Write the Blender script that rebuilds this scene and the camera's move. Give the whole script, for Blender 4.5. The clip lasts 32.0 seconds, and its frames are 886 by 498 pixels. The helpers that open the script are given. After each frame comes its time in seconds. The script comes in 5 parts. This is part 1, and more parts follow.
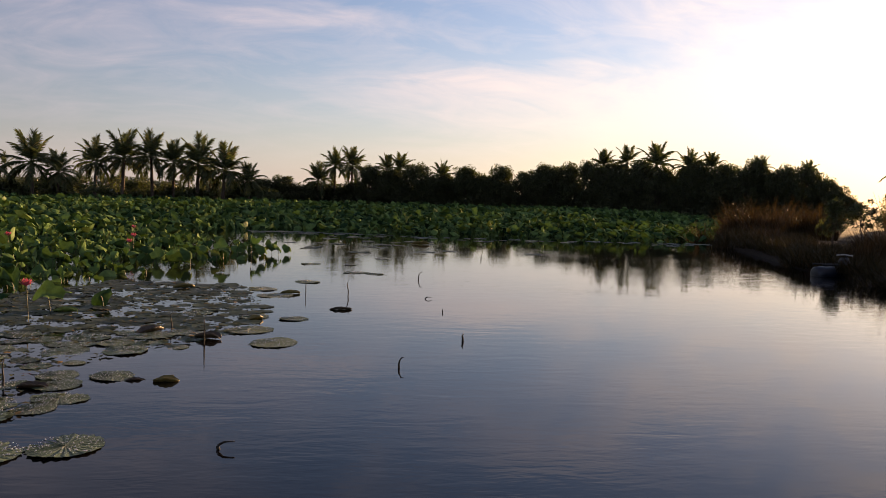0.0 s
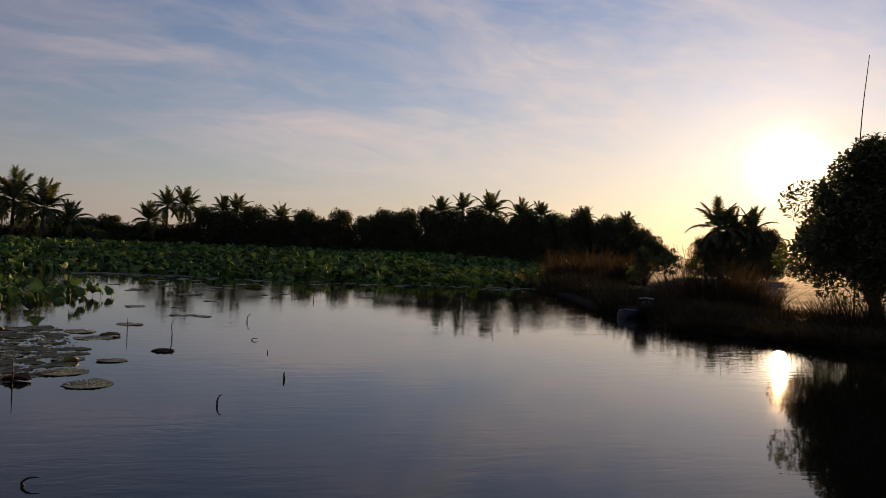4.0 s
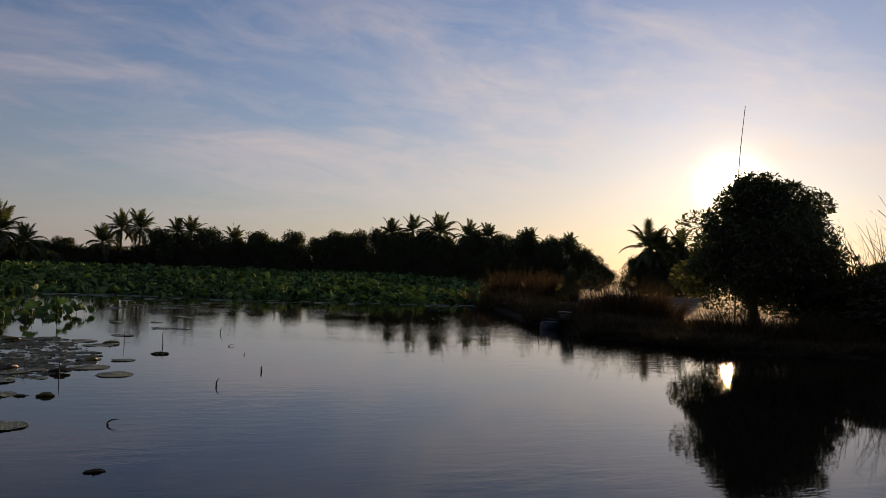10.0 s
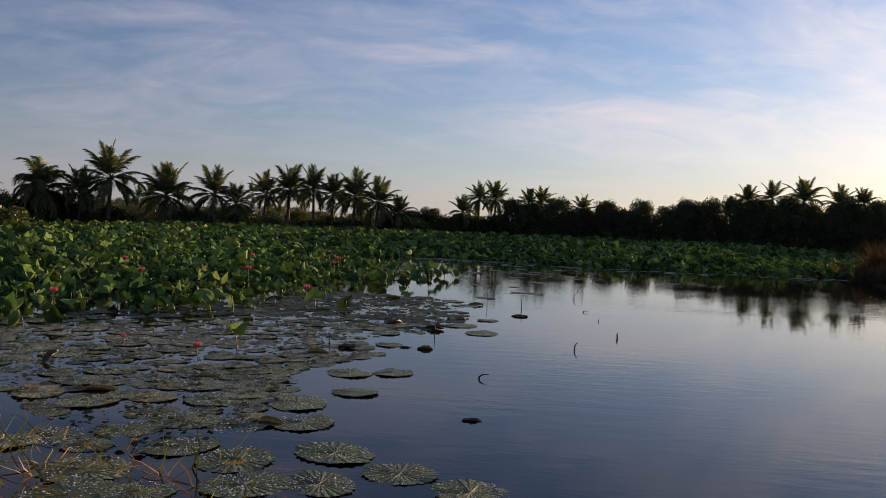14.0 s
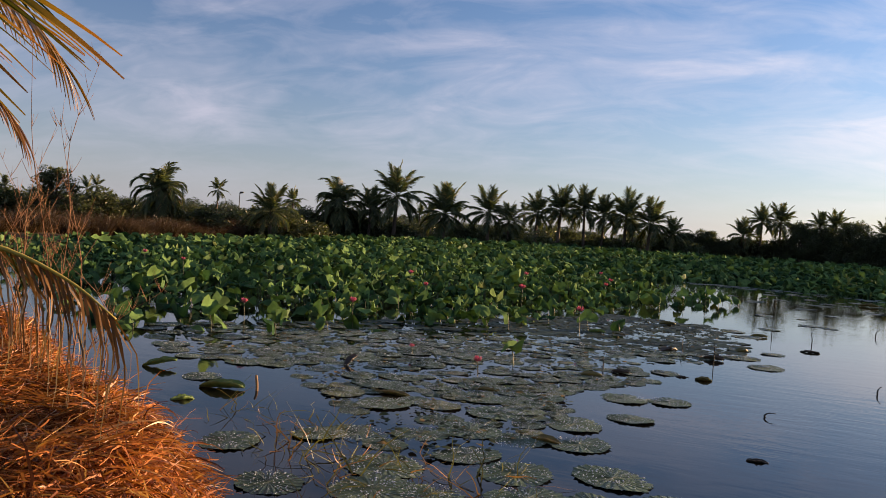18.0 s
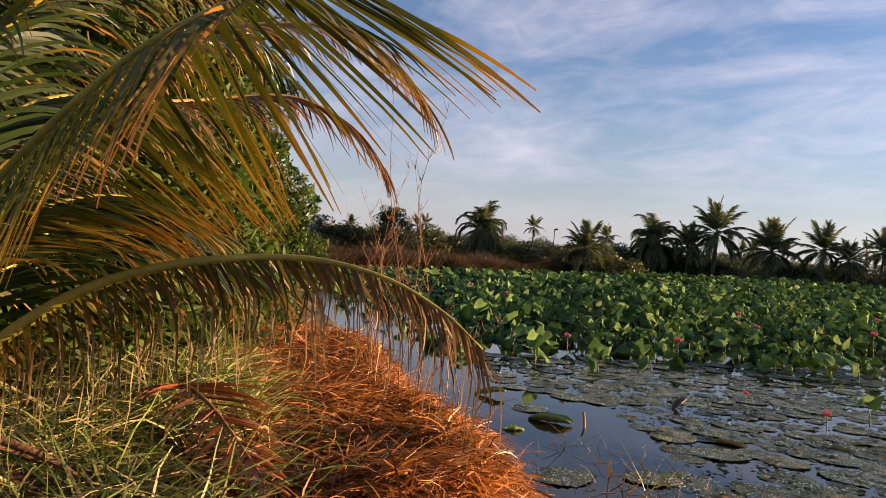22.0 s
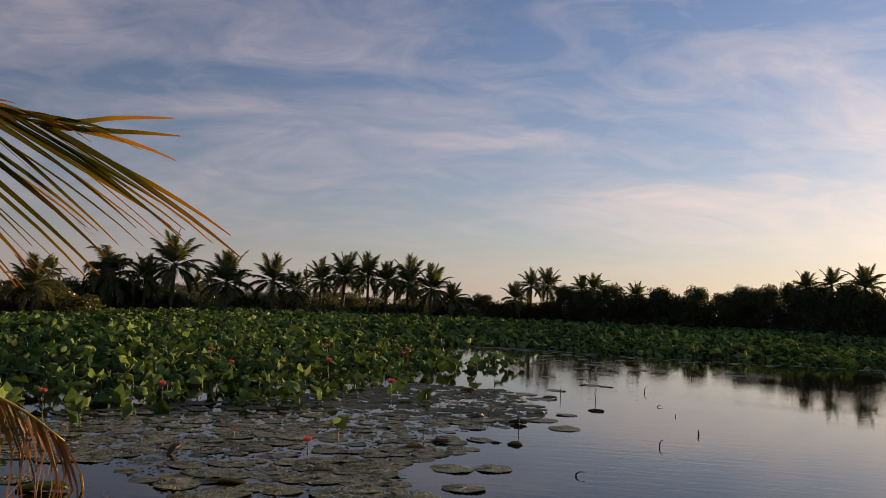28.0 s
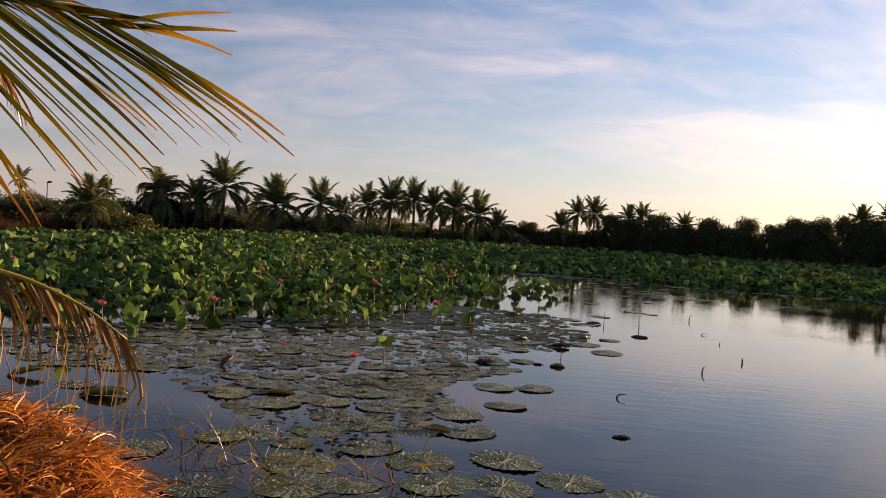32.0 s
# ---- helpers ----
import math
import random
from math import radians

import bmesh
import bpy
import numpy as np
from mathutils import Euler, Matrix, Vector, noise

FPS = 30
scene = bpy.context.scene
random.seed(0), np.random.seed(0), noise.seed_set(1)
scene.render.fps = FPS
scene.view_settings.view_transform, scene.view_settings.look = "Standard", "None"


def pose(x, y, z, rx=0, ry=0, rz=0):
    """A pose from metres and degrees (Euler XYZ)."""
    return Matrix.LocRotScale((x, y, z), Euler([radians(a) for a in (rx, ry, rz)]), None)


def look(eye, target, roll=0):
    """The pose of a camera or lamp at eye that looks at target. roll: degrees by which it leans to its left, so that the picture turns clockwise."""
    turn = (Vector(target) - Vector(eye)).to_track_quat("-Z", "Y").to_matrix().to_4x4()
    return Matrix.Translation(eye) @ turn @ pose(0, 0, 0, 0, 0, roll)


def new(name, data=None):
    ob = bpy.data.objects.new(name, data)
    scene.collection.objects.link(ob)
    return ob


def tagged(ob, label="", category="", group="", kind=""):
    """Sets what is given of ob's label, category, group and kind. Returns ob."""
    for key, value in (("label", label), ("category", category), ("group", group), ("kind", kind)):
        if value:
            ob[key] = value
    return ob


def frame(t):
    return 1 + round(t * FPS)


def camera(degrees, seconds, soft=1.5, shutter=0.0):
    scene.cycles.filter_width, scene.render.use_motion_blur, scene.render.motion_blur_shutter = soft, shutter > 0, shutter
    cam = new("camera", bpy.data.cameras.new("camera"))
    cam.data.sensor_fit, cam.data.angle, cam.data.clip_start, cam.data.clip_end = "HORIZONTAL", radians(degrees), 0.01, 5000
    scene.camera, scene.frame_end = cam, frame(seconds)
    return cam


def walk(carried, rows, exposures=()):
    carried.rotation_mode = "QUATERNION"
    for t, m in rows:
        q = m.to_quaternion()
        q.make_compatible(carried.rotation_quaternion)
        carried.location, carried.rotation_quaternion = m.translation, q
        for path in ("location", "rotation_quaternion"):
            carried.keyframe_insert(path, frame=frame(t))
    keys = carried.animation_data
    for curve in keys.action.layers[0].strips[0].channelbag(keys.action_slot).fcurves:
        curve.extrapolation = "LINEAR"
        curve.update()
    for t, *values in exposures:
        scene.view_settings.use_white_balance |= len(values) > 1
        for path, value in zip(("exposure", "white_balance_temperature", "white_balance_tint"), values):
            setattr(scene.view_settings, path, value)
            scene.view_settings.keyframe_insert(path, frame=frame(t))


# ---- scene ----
cam = camera(57.65, 32.0, 0.9)
PATH = [
    (0.0, 0.585, 3.461, 1.558, -4.32, -3.65, 1.58),
    (0.5, 0.577, 3.411, 1.559, -6.12, -3.45, 1.02),
    (1.0, 0.555, 3.263, 1.560, -7.17, -2.70, 1.27),
    (1.5, 0.540, 3.164, 1.562, -8.37, -1.82, 1.65),
    (2.0, 0.532, 3.115, 1.562, -9.25, -1.14, 1.95),
    (2.5, 0.525, 3.065, 1.563, -10.75, -0.91, 2.07),
    (3.0, 0.525, 3.065, 1.563, -11.94, -0.73, 2.18),
    (3.5, 0.619, 2.999, 1.563, -13.85, -0.40, 2.39),
    (5.5, 0.994, 2.802, 1.565, -18.44, 0.39, 2.17),
    (6.0, 1.093, 2.769, 1.565, -19.49, 0.56, 2.08),
    (6.5, 1.093, 2.769, 1.565, -20.65, 0.84, 1.95),
    (7.0, 1.075, 2.722, 1.565, -21.21, 1.06, 2.09),
    (7.5, 0.952, 2.394, 1.569, -22.28, 1.46, 2.13),
    (8.0, 0.760, 1.877, 1.576, -22.00, 1.80, 2.34),
    (8.5, 0.515, 1.220, 1.584, -21.29, 1.93, 2.47),
    (9.0, 0.235, 0.469, 1.594, -21.05, 1.73, 2.73),
    (9.5, 0.117, -0.069, 1.622, -20.06, 1.61, 2.48),
    (10.0, 0.104, -0.060, 1.619, -18.80, 1.42, 2.17),
    (10.5, 0.091, -0.037, 1.605, -15.14, 1.06, 1.90),
    (11.0, 0.075, -0.027, 1.609, -11.64, 0.77, 1.79),
    (11.5, 0.065, -0.032, 1.609, -8.74, 0.52, 1.73),
    (12.0, 0.038, 0.005, 1.599, -5.28, 0.36, 1.81),
    (12.5, 0.020, 0.007, 1.596, -2.77, 0.26, 1.87),
    (13.0, -0.000, -0.000, 1.597, 0.01, 0.09, 1.93),
    (13.5, -0.011, 0.019, 1.582, 2.51, -0.58, 1.94),
    (14.0, -0.033, 0.027, 1.580, 5.36, -1.73, 2.41),
    (14.5, -0.044, 0.001, 1.595, 7.69, -2.09, 2.48),
    (16.5, -0.082, -0.068, 1.616, 16.55, -1.76, 3.32),
    (17.0, -0.101, -0.073, 1.616, 18.99, -1.45, 3.52),
    (17.5, -0.103, -0.120, 1.622, 21.67, -1.42, 3.69),
    (18.0, -0.112, -0.117, 1.617, 24.32, -1.38, 3.81),
    (18.5, -0.120, -0.107, 1.619, 25.76, -1.32, 3.87),
    (19.0, -0.130, -0.103, 1.616, 28.68, -1.11, 3.86),
    (19.5, -0.128, -0.113, 1.608, 32.42, -0.61, 3.82),
    (20.0, -0.123, -0.132, 1.606, 35.20, -0.36, 3.63),
    (20.5, -0.139, -0.139, 1.606, 36.42, -0.17, 3.63),
    (21.0, -0.178, -0.125, 1.612, 39.70, -0.30, 3.71),
    (21.5, -0.220, -0.133, 1.606, 43.38, -0.38, 3.87),
    (22.0, -0.291, -0.155, 1.599, 46.36, -0.35, 4.36),
    (22.5, -0.357, -0.198, 1.585, 49.20, -0.35, 5.18),
    (23.0, -0.408, -0.208, 1.588, 51.24, -0.33, 5.33),
    (23.5, -0.429, -0.199, 1.590, 50.65, -0.11, 5.37),
    (24.0, -0.540, -0.189, 1.607, 39.93, -0.97, 5.08),
    (24.5, -0.565, -0.224, 1.671, 31.74, 0.57, 3.24),
    (25.0, -0.470, -0.324, 1.673, 20.01, 0.10, 3.15),
    (25.5, -0.407, -0.450, 1.725, 15.26, -1.69, 4.31),
    (26.0, -0.428, -0.478, 1.773, 12.19, 0.34, 3.71),
    (26.5, -0.508, -0.468, 1.778, 8.76, 2.20, 2.51),
    (28.5, -0.535, -0.679, 1.747, 9.24, 4.24, 2.42),
    (29.0, -0.562, -0.679, 1.751, 10.07, 3.78, 2.65),
    (29.5, -0.552, -0.706, 1.748, 10.95, 2.01, 2.95),
    (30.0, -0.547, -0.713, 1.729, 11.98, -0.23, 3.46),
    (30.5, -0.527, -0.686, 1.709, 12.84, -0.44, 3.74),
    (31.0, -0.518, -0.691, 1.697, 12.34, -0.87, 3.74),
    (31.5, -0.516, -0.685, 1.697, 12.16, -1.23, 3.71),
    (32.0, -0.523, -0.671, 1.699, 11.95, -1.24, 3.63),
]
EXPOSURE = [(0, 0.9, 7900, 18), (1, 0.7, 7900, 18), (3, 0.25, 7700, 18), (6, 0.12, 7700, 17), (8, 0.24, 7500, 16), (9, 0.1, 7300, 15), (10.5, 0.02, 7050, 16), (12, 0.22, 6900, 15), (13, 0.4, 6800, 14), (14, 0.6, 6750, 13), (17, 0.9, 6600, 10), (19, 1.2, 6500, 10), (20.5, 1.38, 6600, 10), (22, 1.38, 6800, 11),
            (23, 1.66, 6950, 12), (25, 1.6, 7500, 16), (26, 1.28, 7800, 18), (29, 0.38, 7900, 17), (30, 0.68, 7900, 17), (31, 1.0, 7900, 17), (32, 1.1, 7900, 17)]
walk(cam, [(t, pose(x, y, z, 90 + pitch, 0, yaw) @ pose(0, 0, 0, 0, 0, roll)) for t, x, y, z, yaw, pitch, roll in PATH], EXPOSURE)

# ---- light: low morning sun and a thin veil of cloud ----
SUN_AZ, SUN_EL = radians(38.5), radians(6.2)
SUN = Vector((math.sin(SUN_AZ) * math.cos(SUN_EL), math.cos(SUN_AZ) * math.cos(SUN_EL), math.sin(SUN_EL)))
lamp = bpy.data.lights.new("sun", "SUN")
lamp.energy, lamp.angle, lamp.color = 5.0, radians(0.55), (1.0, 0.66, 0.36)
new("sun", lamp).matrix_world = look(SUN * 50, (0, 0, 0))

world = bpy.data.worlds.new("morning_sky")
scene.world = world
world.use_nodes = True


class Nodes:
    """Short hand for building node trees."""

    def __init__(self, tree):
        self.tree = tree
        tree.nodes.clear()

    def add(self, kind, *inputs):
        n = self.tree.nodes.new("ShaderNode" + kind)
        for i, v in enumerate(inputs):
            self.put(n, i, v)
        return n

    def put(self, n, key, v):
        if v is None:
            return
        if isinstance(v, bpy.types.NodeSocket):
            self.tree.links.new(v, n.inputs[key])
        elif isinstance(v, bpy.types.Node):
            self.tree.links.new(v.outputs[0], n.inputs[key])
        else:
            n.inputs[key].default_value = v

    def math(self, op, a, b=None, c=None, clamp=False):
        n = self.add("Math", a, b, c)
        n.operation, n.use_clamp = op, clamp
        return n.outputs[0]

    def ramp(self, fac, stops):
        n = self.add("ValToRGB", fac)
        while len(n.color_ramp.elements) < len(stops):
            n.color_ramp.elements.new(0.5)
        for e, (p, c) in zip(n.color_ramp.elements, stops):
            e.position, e.color = p, (*c, 1) if len(c) == 3 else c
        return n.outputs[0]

    def mix(self, fac, a, b, blend="MIX"):
        n = self.tree.nodes.new("ShaderNodeMix")
        n.data_type, n.blend_type = "RGBA", blend
        self.put(n, 0, fac), self.put(n, 6, a), self.put(n, 7, b)
        return n.outputs[2]

    def noise(self, vec, scale, detail=4.0, rough=0.55, dist=0.0):
        n = self.add("TexNoise", vec)
        n.inputs["Scale"].default_value, n.inputs["Detail"].default_value = scale, detail
        n.inputs["Roughness"].default_value, n.inputs["Distortion"].default_value = rough, dist
        return n.outputs[0]


def build_sky():
    g = Nodes(world.node_tree)
    sky = g.add("TexSky")
    sky.sky_type, sky.sun_disc, sky.sun_elevation, sky.sun_rotation = "NISHITA", False, SUN_EL, SUN_AZ
    sky.air_density, sky.dust_density, sky.ozone_density = 1.0, 0.25, 2.5
    way = g.add("TexCoord").outputs["Generated"]
    sep = g.add("SeparateXYZ", way)
    x, y, z = sep.outputs
    up = g.math("MAXIMUM", z, 0.0)
    flat = g.math("ADD", up, 0.26)
    px, py = g.math("DIVIDE", x, flat), g.math("DIVIDE", y, flat)
    # streaks of cirrus, drawn out from upper left to lower right
    turned = g.add("CombineXYZ", g.math("ADD", g.math("MULTIPLY", px, 0.55), g.math("MULTIPLY", py, 0.25)),
                   g.math("SUBTRACT", g.math("MULTIPLY", py, 0.85), g.math("MULTIPLY", px, 0.22)), 0.0)
    big = g.noise(turned, 1.5, 5.0, 0.55, 0.8)
    fine = g.noise(turned, 5.5, 6.0, 0.62, 1.2)
    amount = g.math("ADD", g.math("MULTIPLY", big, 0.68), g.math("MULTIPLY", fine, 0.32))
    veil = g.ramp(amount, [(0.43, (0, 0, 0)), (0.53, (0.3, 0.3, 0.3)), (0.70, (1, 1, 1))])
    veil = g.math("MULTIPLY", veil, g.math("MULTIPLY", up, 7.0, clamp=True))
    dot = g.add("VectorMath", way, tuple(SUN))
    dot.operation = "DOT_PRODUCT"
    near = g.math("MAXIMUM", dot.outputs["Value"], 0.0)
    wide, mid, tight = (g.math("POWER", near, p) for p in (6.0, 140.0, 2300.0))
    # haze low over the land, pale pink away from the sun and cream towards it
    low = g.math("POWER", g.math("SUBTRACT", 1.0, up), 7.0)
    haze = g.mix(wide, HAZE_FAR, HAZE_SUN)
    base = g.mix(g.math("MULTIPLY", low, 0.75), g.mix(1.0, sky.outputs[0], SKY_TINT, "MULTIPLY"), haze)
    cloud = g.mix(wide, CLOUD_FAR, CLOUD_SUN)
    base = g.mix(g.math("MULTIPLY", veil, 0.8), base, cloud)
    glow = g.math("ADD", g.math("MULTIPLY", mid, GLOW[0]), g.math("MULTIPLY", tight, GLOW[1]))
    base = g.mix(1.0, base, g.mix(1.0, (1.0, 0.86, 0.62, 1), g.add("CombineXYZ", glow, glow, glow), "MULTIPLY"), "ADD")
    broad = g.math("POWER", near, 2.6)
    base = g.mix(1.0, base, g.mix(broad, (0.70, 0.71, 0.74, 1), (1.15, 1.13, 1.12, 1)), "MULTIPLY")
    g.add("OutputWorld", g.add("Background", base, SKY_STRENGTH))


HAZE_FAR, HAZE_SUN = (4.1, 4.0, 4.6, 1), (6.7, 5.7, 4.9, 1)
CLOUD_FAR, CLOUD_SUN = (5.4, 5.1, 5.9, 1), (8.8, 7.8, 6.8, 1)
SKY_TINT, SKY_STRENGTH, GLOW = (1.0, 1.08, 1.38, 1), 0.086, (1.1, 24.0)
build_sky()


# ---- materials ----
def material(name):
    m = bpy.data.materials.new(name)
    m.use_nodes = True
    return m, Nodes(m.node_tree)


def leaf_material(name, dark, light, old=None, trans=0.35, gloss=0.25, rough=0.45, source="island", scale=9.0, share=0.9):
    """Foliage: colour varies from leaf to leaf and over each leaf, and light shines through."""
    m, g = material(name)
    rnd = g.add("NewGeometry").outputs["Random Per Island"] if source == "island" else g.add("ObjectInfo").outputs["Random"]
    co = g.add("TexCoord").outputs["Object"]
    spots = g.noise(co, scale, 4.0, 0.6)
    stops = [(0.0, dark), (0.75, light)] if old is None else [(0.0, dark), (share - 0.18, light), (share, light), (share + 0.07, old)]
    col = g.ramp(rnd, stops)
    col = g.mix(0.45, col, g.ramp(spots, [(0.3, (0.35, 0.35, 0.35)), (0.7, (1.5, 1.5, 1.5))]), "MULTIPLY")
    bump = g.add("Bump")
    bump.inputs["Strength"].default_value, bump.inputs["Distance"].default_value = 0.3, 0.01
    g.put(bump, "Height", g.noise(co, scale * 4, 3.0))
    diff = g.add("BsdfDiffuse", col)
    through_col = g.mix(1.0, col, (1.15, 1.3, 0.55, 1), "MULTIPLY")
    tr = g.add("BsdfTranslucent", through_col)
    gl = g.add("BsdfGlossy")
    gl.inputs["Roughness"].default_value = rough
    for n in (diff, tr, gl):
        g.put(n, "Normal", bump)
    body = g.add("MixShader", trans, diff.outputs[0], tr.outputs[0])
    fres = g.add("Fresnel", 1.4)
    out = g.add("MixShader", g.math("MULTIPLY", fres, gloss), body.outputs[0], gl.outputs[0])
    g.add("OutputMaterial", out.outputs[0])
    return m


def blade_material(name, root, tip, streak, trans=0.3, gloss=0.2, source="island", at_tip=0.72):
    """A long leaf, greenest along its middle and dried out towards the tip; v runs along it."""
    m, g = material(name)
    rnd = g.add("NewGeometry").outputs["Random Per Island"] if source == "island" else g.add("ObjectInfo").outputs["Random"]
    uv = g.add("TexCoord").outputs["UV"]
    v = g.add("SeparateXYZ", uv).outputs[1]
    dry = g.math("ADD", v, g.math("MULTIPLY", g.math("SUBTRACT", rnd, 0.5), 0.45))
    col = g.ramp(dry, [(0.0, root), (at_tip - 0.22, root), (at_tip, streak), (0.98, tip)])
    col = g.mix(0.5, col, g.ramp(rnd, [(0.0, (0.6, 0.6, 0.55)), (1.0, (1.35, 1.3, 1.1))]), "MULTIPLY")
    grain = g.noise(g.add("Mapping", uv, None, None, (60.0, 2.0, 1.0)), 3.0, 3.0)
    col = g.mix(0.35, col, g.ramp(grain, [(0.3, (0.5, 0.5, 0.5)), (0.7, (1.4, 1.4, 1.4))]), "MULTIPLY")
    diff, tr, gl = g.add("BsdfDiffuse", col), g.add("BsdfTranslucent", g.mix(1.0, col, (1.2, 1.15, 0.5, 1), "MULTIPLY")), g.add("BsdfGlossy")
    gl.inputs["Roughness"].default_value = 0.42
    body = g.add("MixShader", trans, diff.outputs[0], tr.outputs[0])
    out = g.add("MixShader", g.math("MULTIPLY", g.add("Fresnel", 1.4), gloss), body.outputs[0], gl.outputs[0])
    g.add("OutputMaterial", out.outputs[0])
    return m


def solid_material(name, dark, light, scale=6.0, rough=0.8, bump=0.4, metal=0.0, detail=6.0, source="Object"):
    m, g = material(name)
    co = g.add("TexCoord").outputs[source]
    n1, n2 = g.noise(co, scale, detail, 0.6), g.noise(co, scale * 9, 4.0, 0.6)
    col = g.ramp(n1, [(0.3, dark), (0.7, light)])
    col = g.mix(0.35, col, g.ramp(n2, [(0.3, (0.5, 0.5, 0.5)), (0.7, (1.4, 1.4, 1.4))]), "MULTIPLY")
    b = g.add("Bump")
    b.inputs["Strength"].default_value, b.inputs["Distance"].default_value = bump, 0.02
    g.put(b, "Height", g.math("ADD", n1, g.math("MULTIPLY", n2, 0.4)))
    p = g.add("BsdfPrincipled", col)
    p.inputs["Roughness"].default_value, p.inputs["Metallic"].default_value = rough, metal
    g.put(p, "Normal", b)
    g.add("OutputMaterial", p.outputs[0])
    return m


def water_material():
    m, g = material("pond_water")
    co = g.add("TexCoord").outputs["Object"]
    long = g.add("Mapping", co, None, (0, 0, radians(-20)), (0.55, 1.5, 1.0))
    patches = g.ramp(g.noise(co, 0.16, 3.0, 0.5, 0.6), [(0.38, (0.12, 0.12, 0.12)), (0.66, (1, 1, 1))])
    ripple = g.math("ADD", g.math("MULTIPLY", g.noise(long, 3.2, 3.0, 0.55, 0.4), 0.6), g.math("MULTIPLY", g.noise(long, 13.0, 2.0, 0.5), 0.16))
    b = g.add("Bump")
    b.inputs["Strength"].default_value, b.inputs["Distance"].default_value = 1.0, 0.0058
    g.put(b, "Height", g.math("MULTIPLY", ripple, patches))
    p = g.add("BsdfPrincipled", g.ramp(g.noise(co, 0.5, 3.0), [(0.3, (0.007, 0.006, 0.005)), (0.7, (0.012, 0.010, 0.008))]))
    p.inputs["Roughness"].default_value, p.inputs["IOR"].default_value = 0.03, 1.28
    g.put(p, "Normal", b)
    g.add("OutputMaterial", p.outputs[0])
    return m


M_WATER = water_material()
def ground_material():
    """Dry pale soil, and dark wet mud down by the water."""
    m, g = material("bank_soil")
    co = g.add("TexCoord").outputs["Object"]
    n1, n2 = g.noise(co, 0.5, 9.0, 0.6), g.noise(co, 6.0, 5.0, 0.6)
    dry = g.ramp(n1, [(0.3, (0.11, 0.07, 0.035)), (0.7, (0.33, 0.24, 0.12))])
    dry = g.mix(0.4, dry, g.ramp(n2, [(0.3, (0.5, 0.5, 0.5)), (0.7, (1.4, 1.4, 1.4))]), "MULTIPLY")
    wet = g.ramp(n2, [(0.3, (0.012, 0.009, 0.006)), (0.7, (0.04, 0.028, 0.017))])
    level = g.math("ADD", g.add("SeparateXYZ", co).outputs[2], g.math("MULTIPLY", g.math("SUBTRACT", n2, 0.5), 0.1))
    col = g.mix(g.ramp(level, [(0.24, (0, 0, 0)), (0.34, (1, 1, 1))]), wet, dry)
    bump = g.add("Bump")
    bump.inputs["Strength"].default_value, bump.inputs["Distance"].default_value = 0.6, 0.03
    g.put(bump, "Height", n2)
    p = g.add("BsdfPrincipled", col)
    p.inputs["Roughness"].default_value, p.inputs["Specular IOR Level"].default_value = 0.9, 0.15
    g.put(p, "Normal", bump)
    g.add("OutputMaterial", p.outputs[0])
    return m


M_GROUND = ground_material()
M_LOTUS = leaf_material("lotus_leaf", (0.022, 0.060, 0.026), (0.150, 0.245, 0.078), (0.15, 0.18, 0.055), 0.08, 0.04, 0.6, share=0.93)
M_LOTUS_ONE = leaf_material("lotus_leaf_single", (0.022, 0.060, 0.026), (0.150, 0.245, 0.078), (0.15, 0.18, 0.055), 0.12, 0.04, 0.6, "object", share=0.93)
M_STEM = solid_material("lotus_stem", (0.06, 0.07, 0.03), (0.13, 0.13, 0.06), 12, 0.6)
M_DEAD = solid_material("dead_stem", (0.012, 0.010, 0.008), (0.05, 0.04, 0.025), 14, 0.7)
M_PETAL = leaf_material("lotus_petal", (0.42, 0.04, 0.15), (0.66, 0.13, 0.30), None, 0.4, 0.2, 0.5)
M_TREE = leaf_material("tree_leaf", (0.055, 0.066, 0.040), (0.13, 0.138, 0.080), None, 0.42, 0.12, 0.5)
# distance haze is painted into this paler, greyer leaf colour
M_WOOD_HAZED = leaf_material("far_wood_leaf_hazed", (0.07, 0.085, 0.075), (0.13, 0.15, 0.12), None, 0.3, 0.1, 0.6)
M_BUSH = leaf_material("bush_leaf", (0.028, 0.058, 0.018), (0.105, 0.155, 0.04), None, 0.3, 0.1, 0.5)
M_PALM_FAR = leaf_material("palm_leaf", (0.06, 0.078, 0.045), (0.14, 0.155, 0.08), (0.30, 0.21, 0.10), 0.32, 0.04, 0.5)
M_BARK = solid_material("bark", (0.05, 0.035, 0.025), (0.16, 0.115, 0.08), 7, 0.9, 0.8)
M_STRAW = leaf_material("dry_straw", (0.09, 0.024, 0.010), (0.55, 0.205, 0.066), (0.68, 0.40, 0.18), 0.2, 0.07, 0.5, scale=3.0)
M_GRASS = leaf_material("green_grass", (0.055, 0.095, 0.028), (0.24, 0.28, 0.085), (0.46, 0.34, 0.16), 0.2, 0.08, 0.5, scale=3.0, share=0.64)
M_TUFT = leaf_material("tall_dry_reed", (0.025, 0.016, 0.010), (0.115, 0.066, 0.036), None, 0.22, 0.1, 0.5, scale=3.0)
# inner and rear fronds: the crown's shade is put into a darker green
M_FROND_SHADED = blade_material("coconut_leaflet_shaded", (0.024, 0.042, 0.010), (0.22, 0.11, 0.03), (0.10, 0.085, 0.018), 0.16, 0.10, at_tip=0.9)
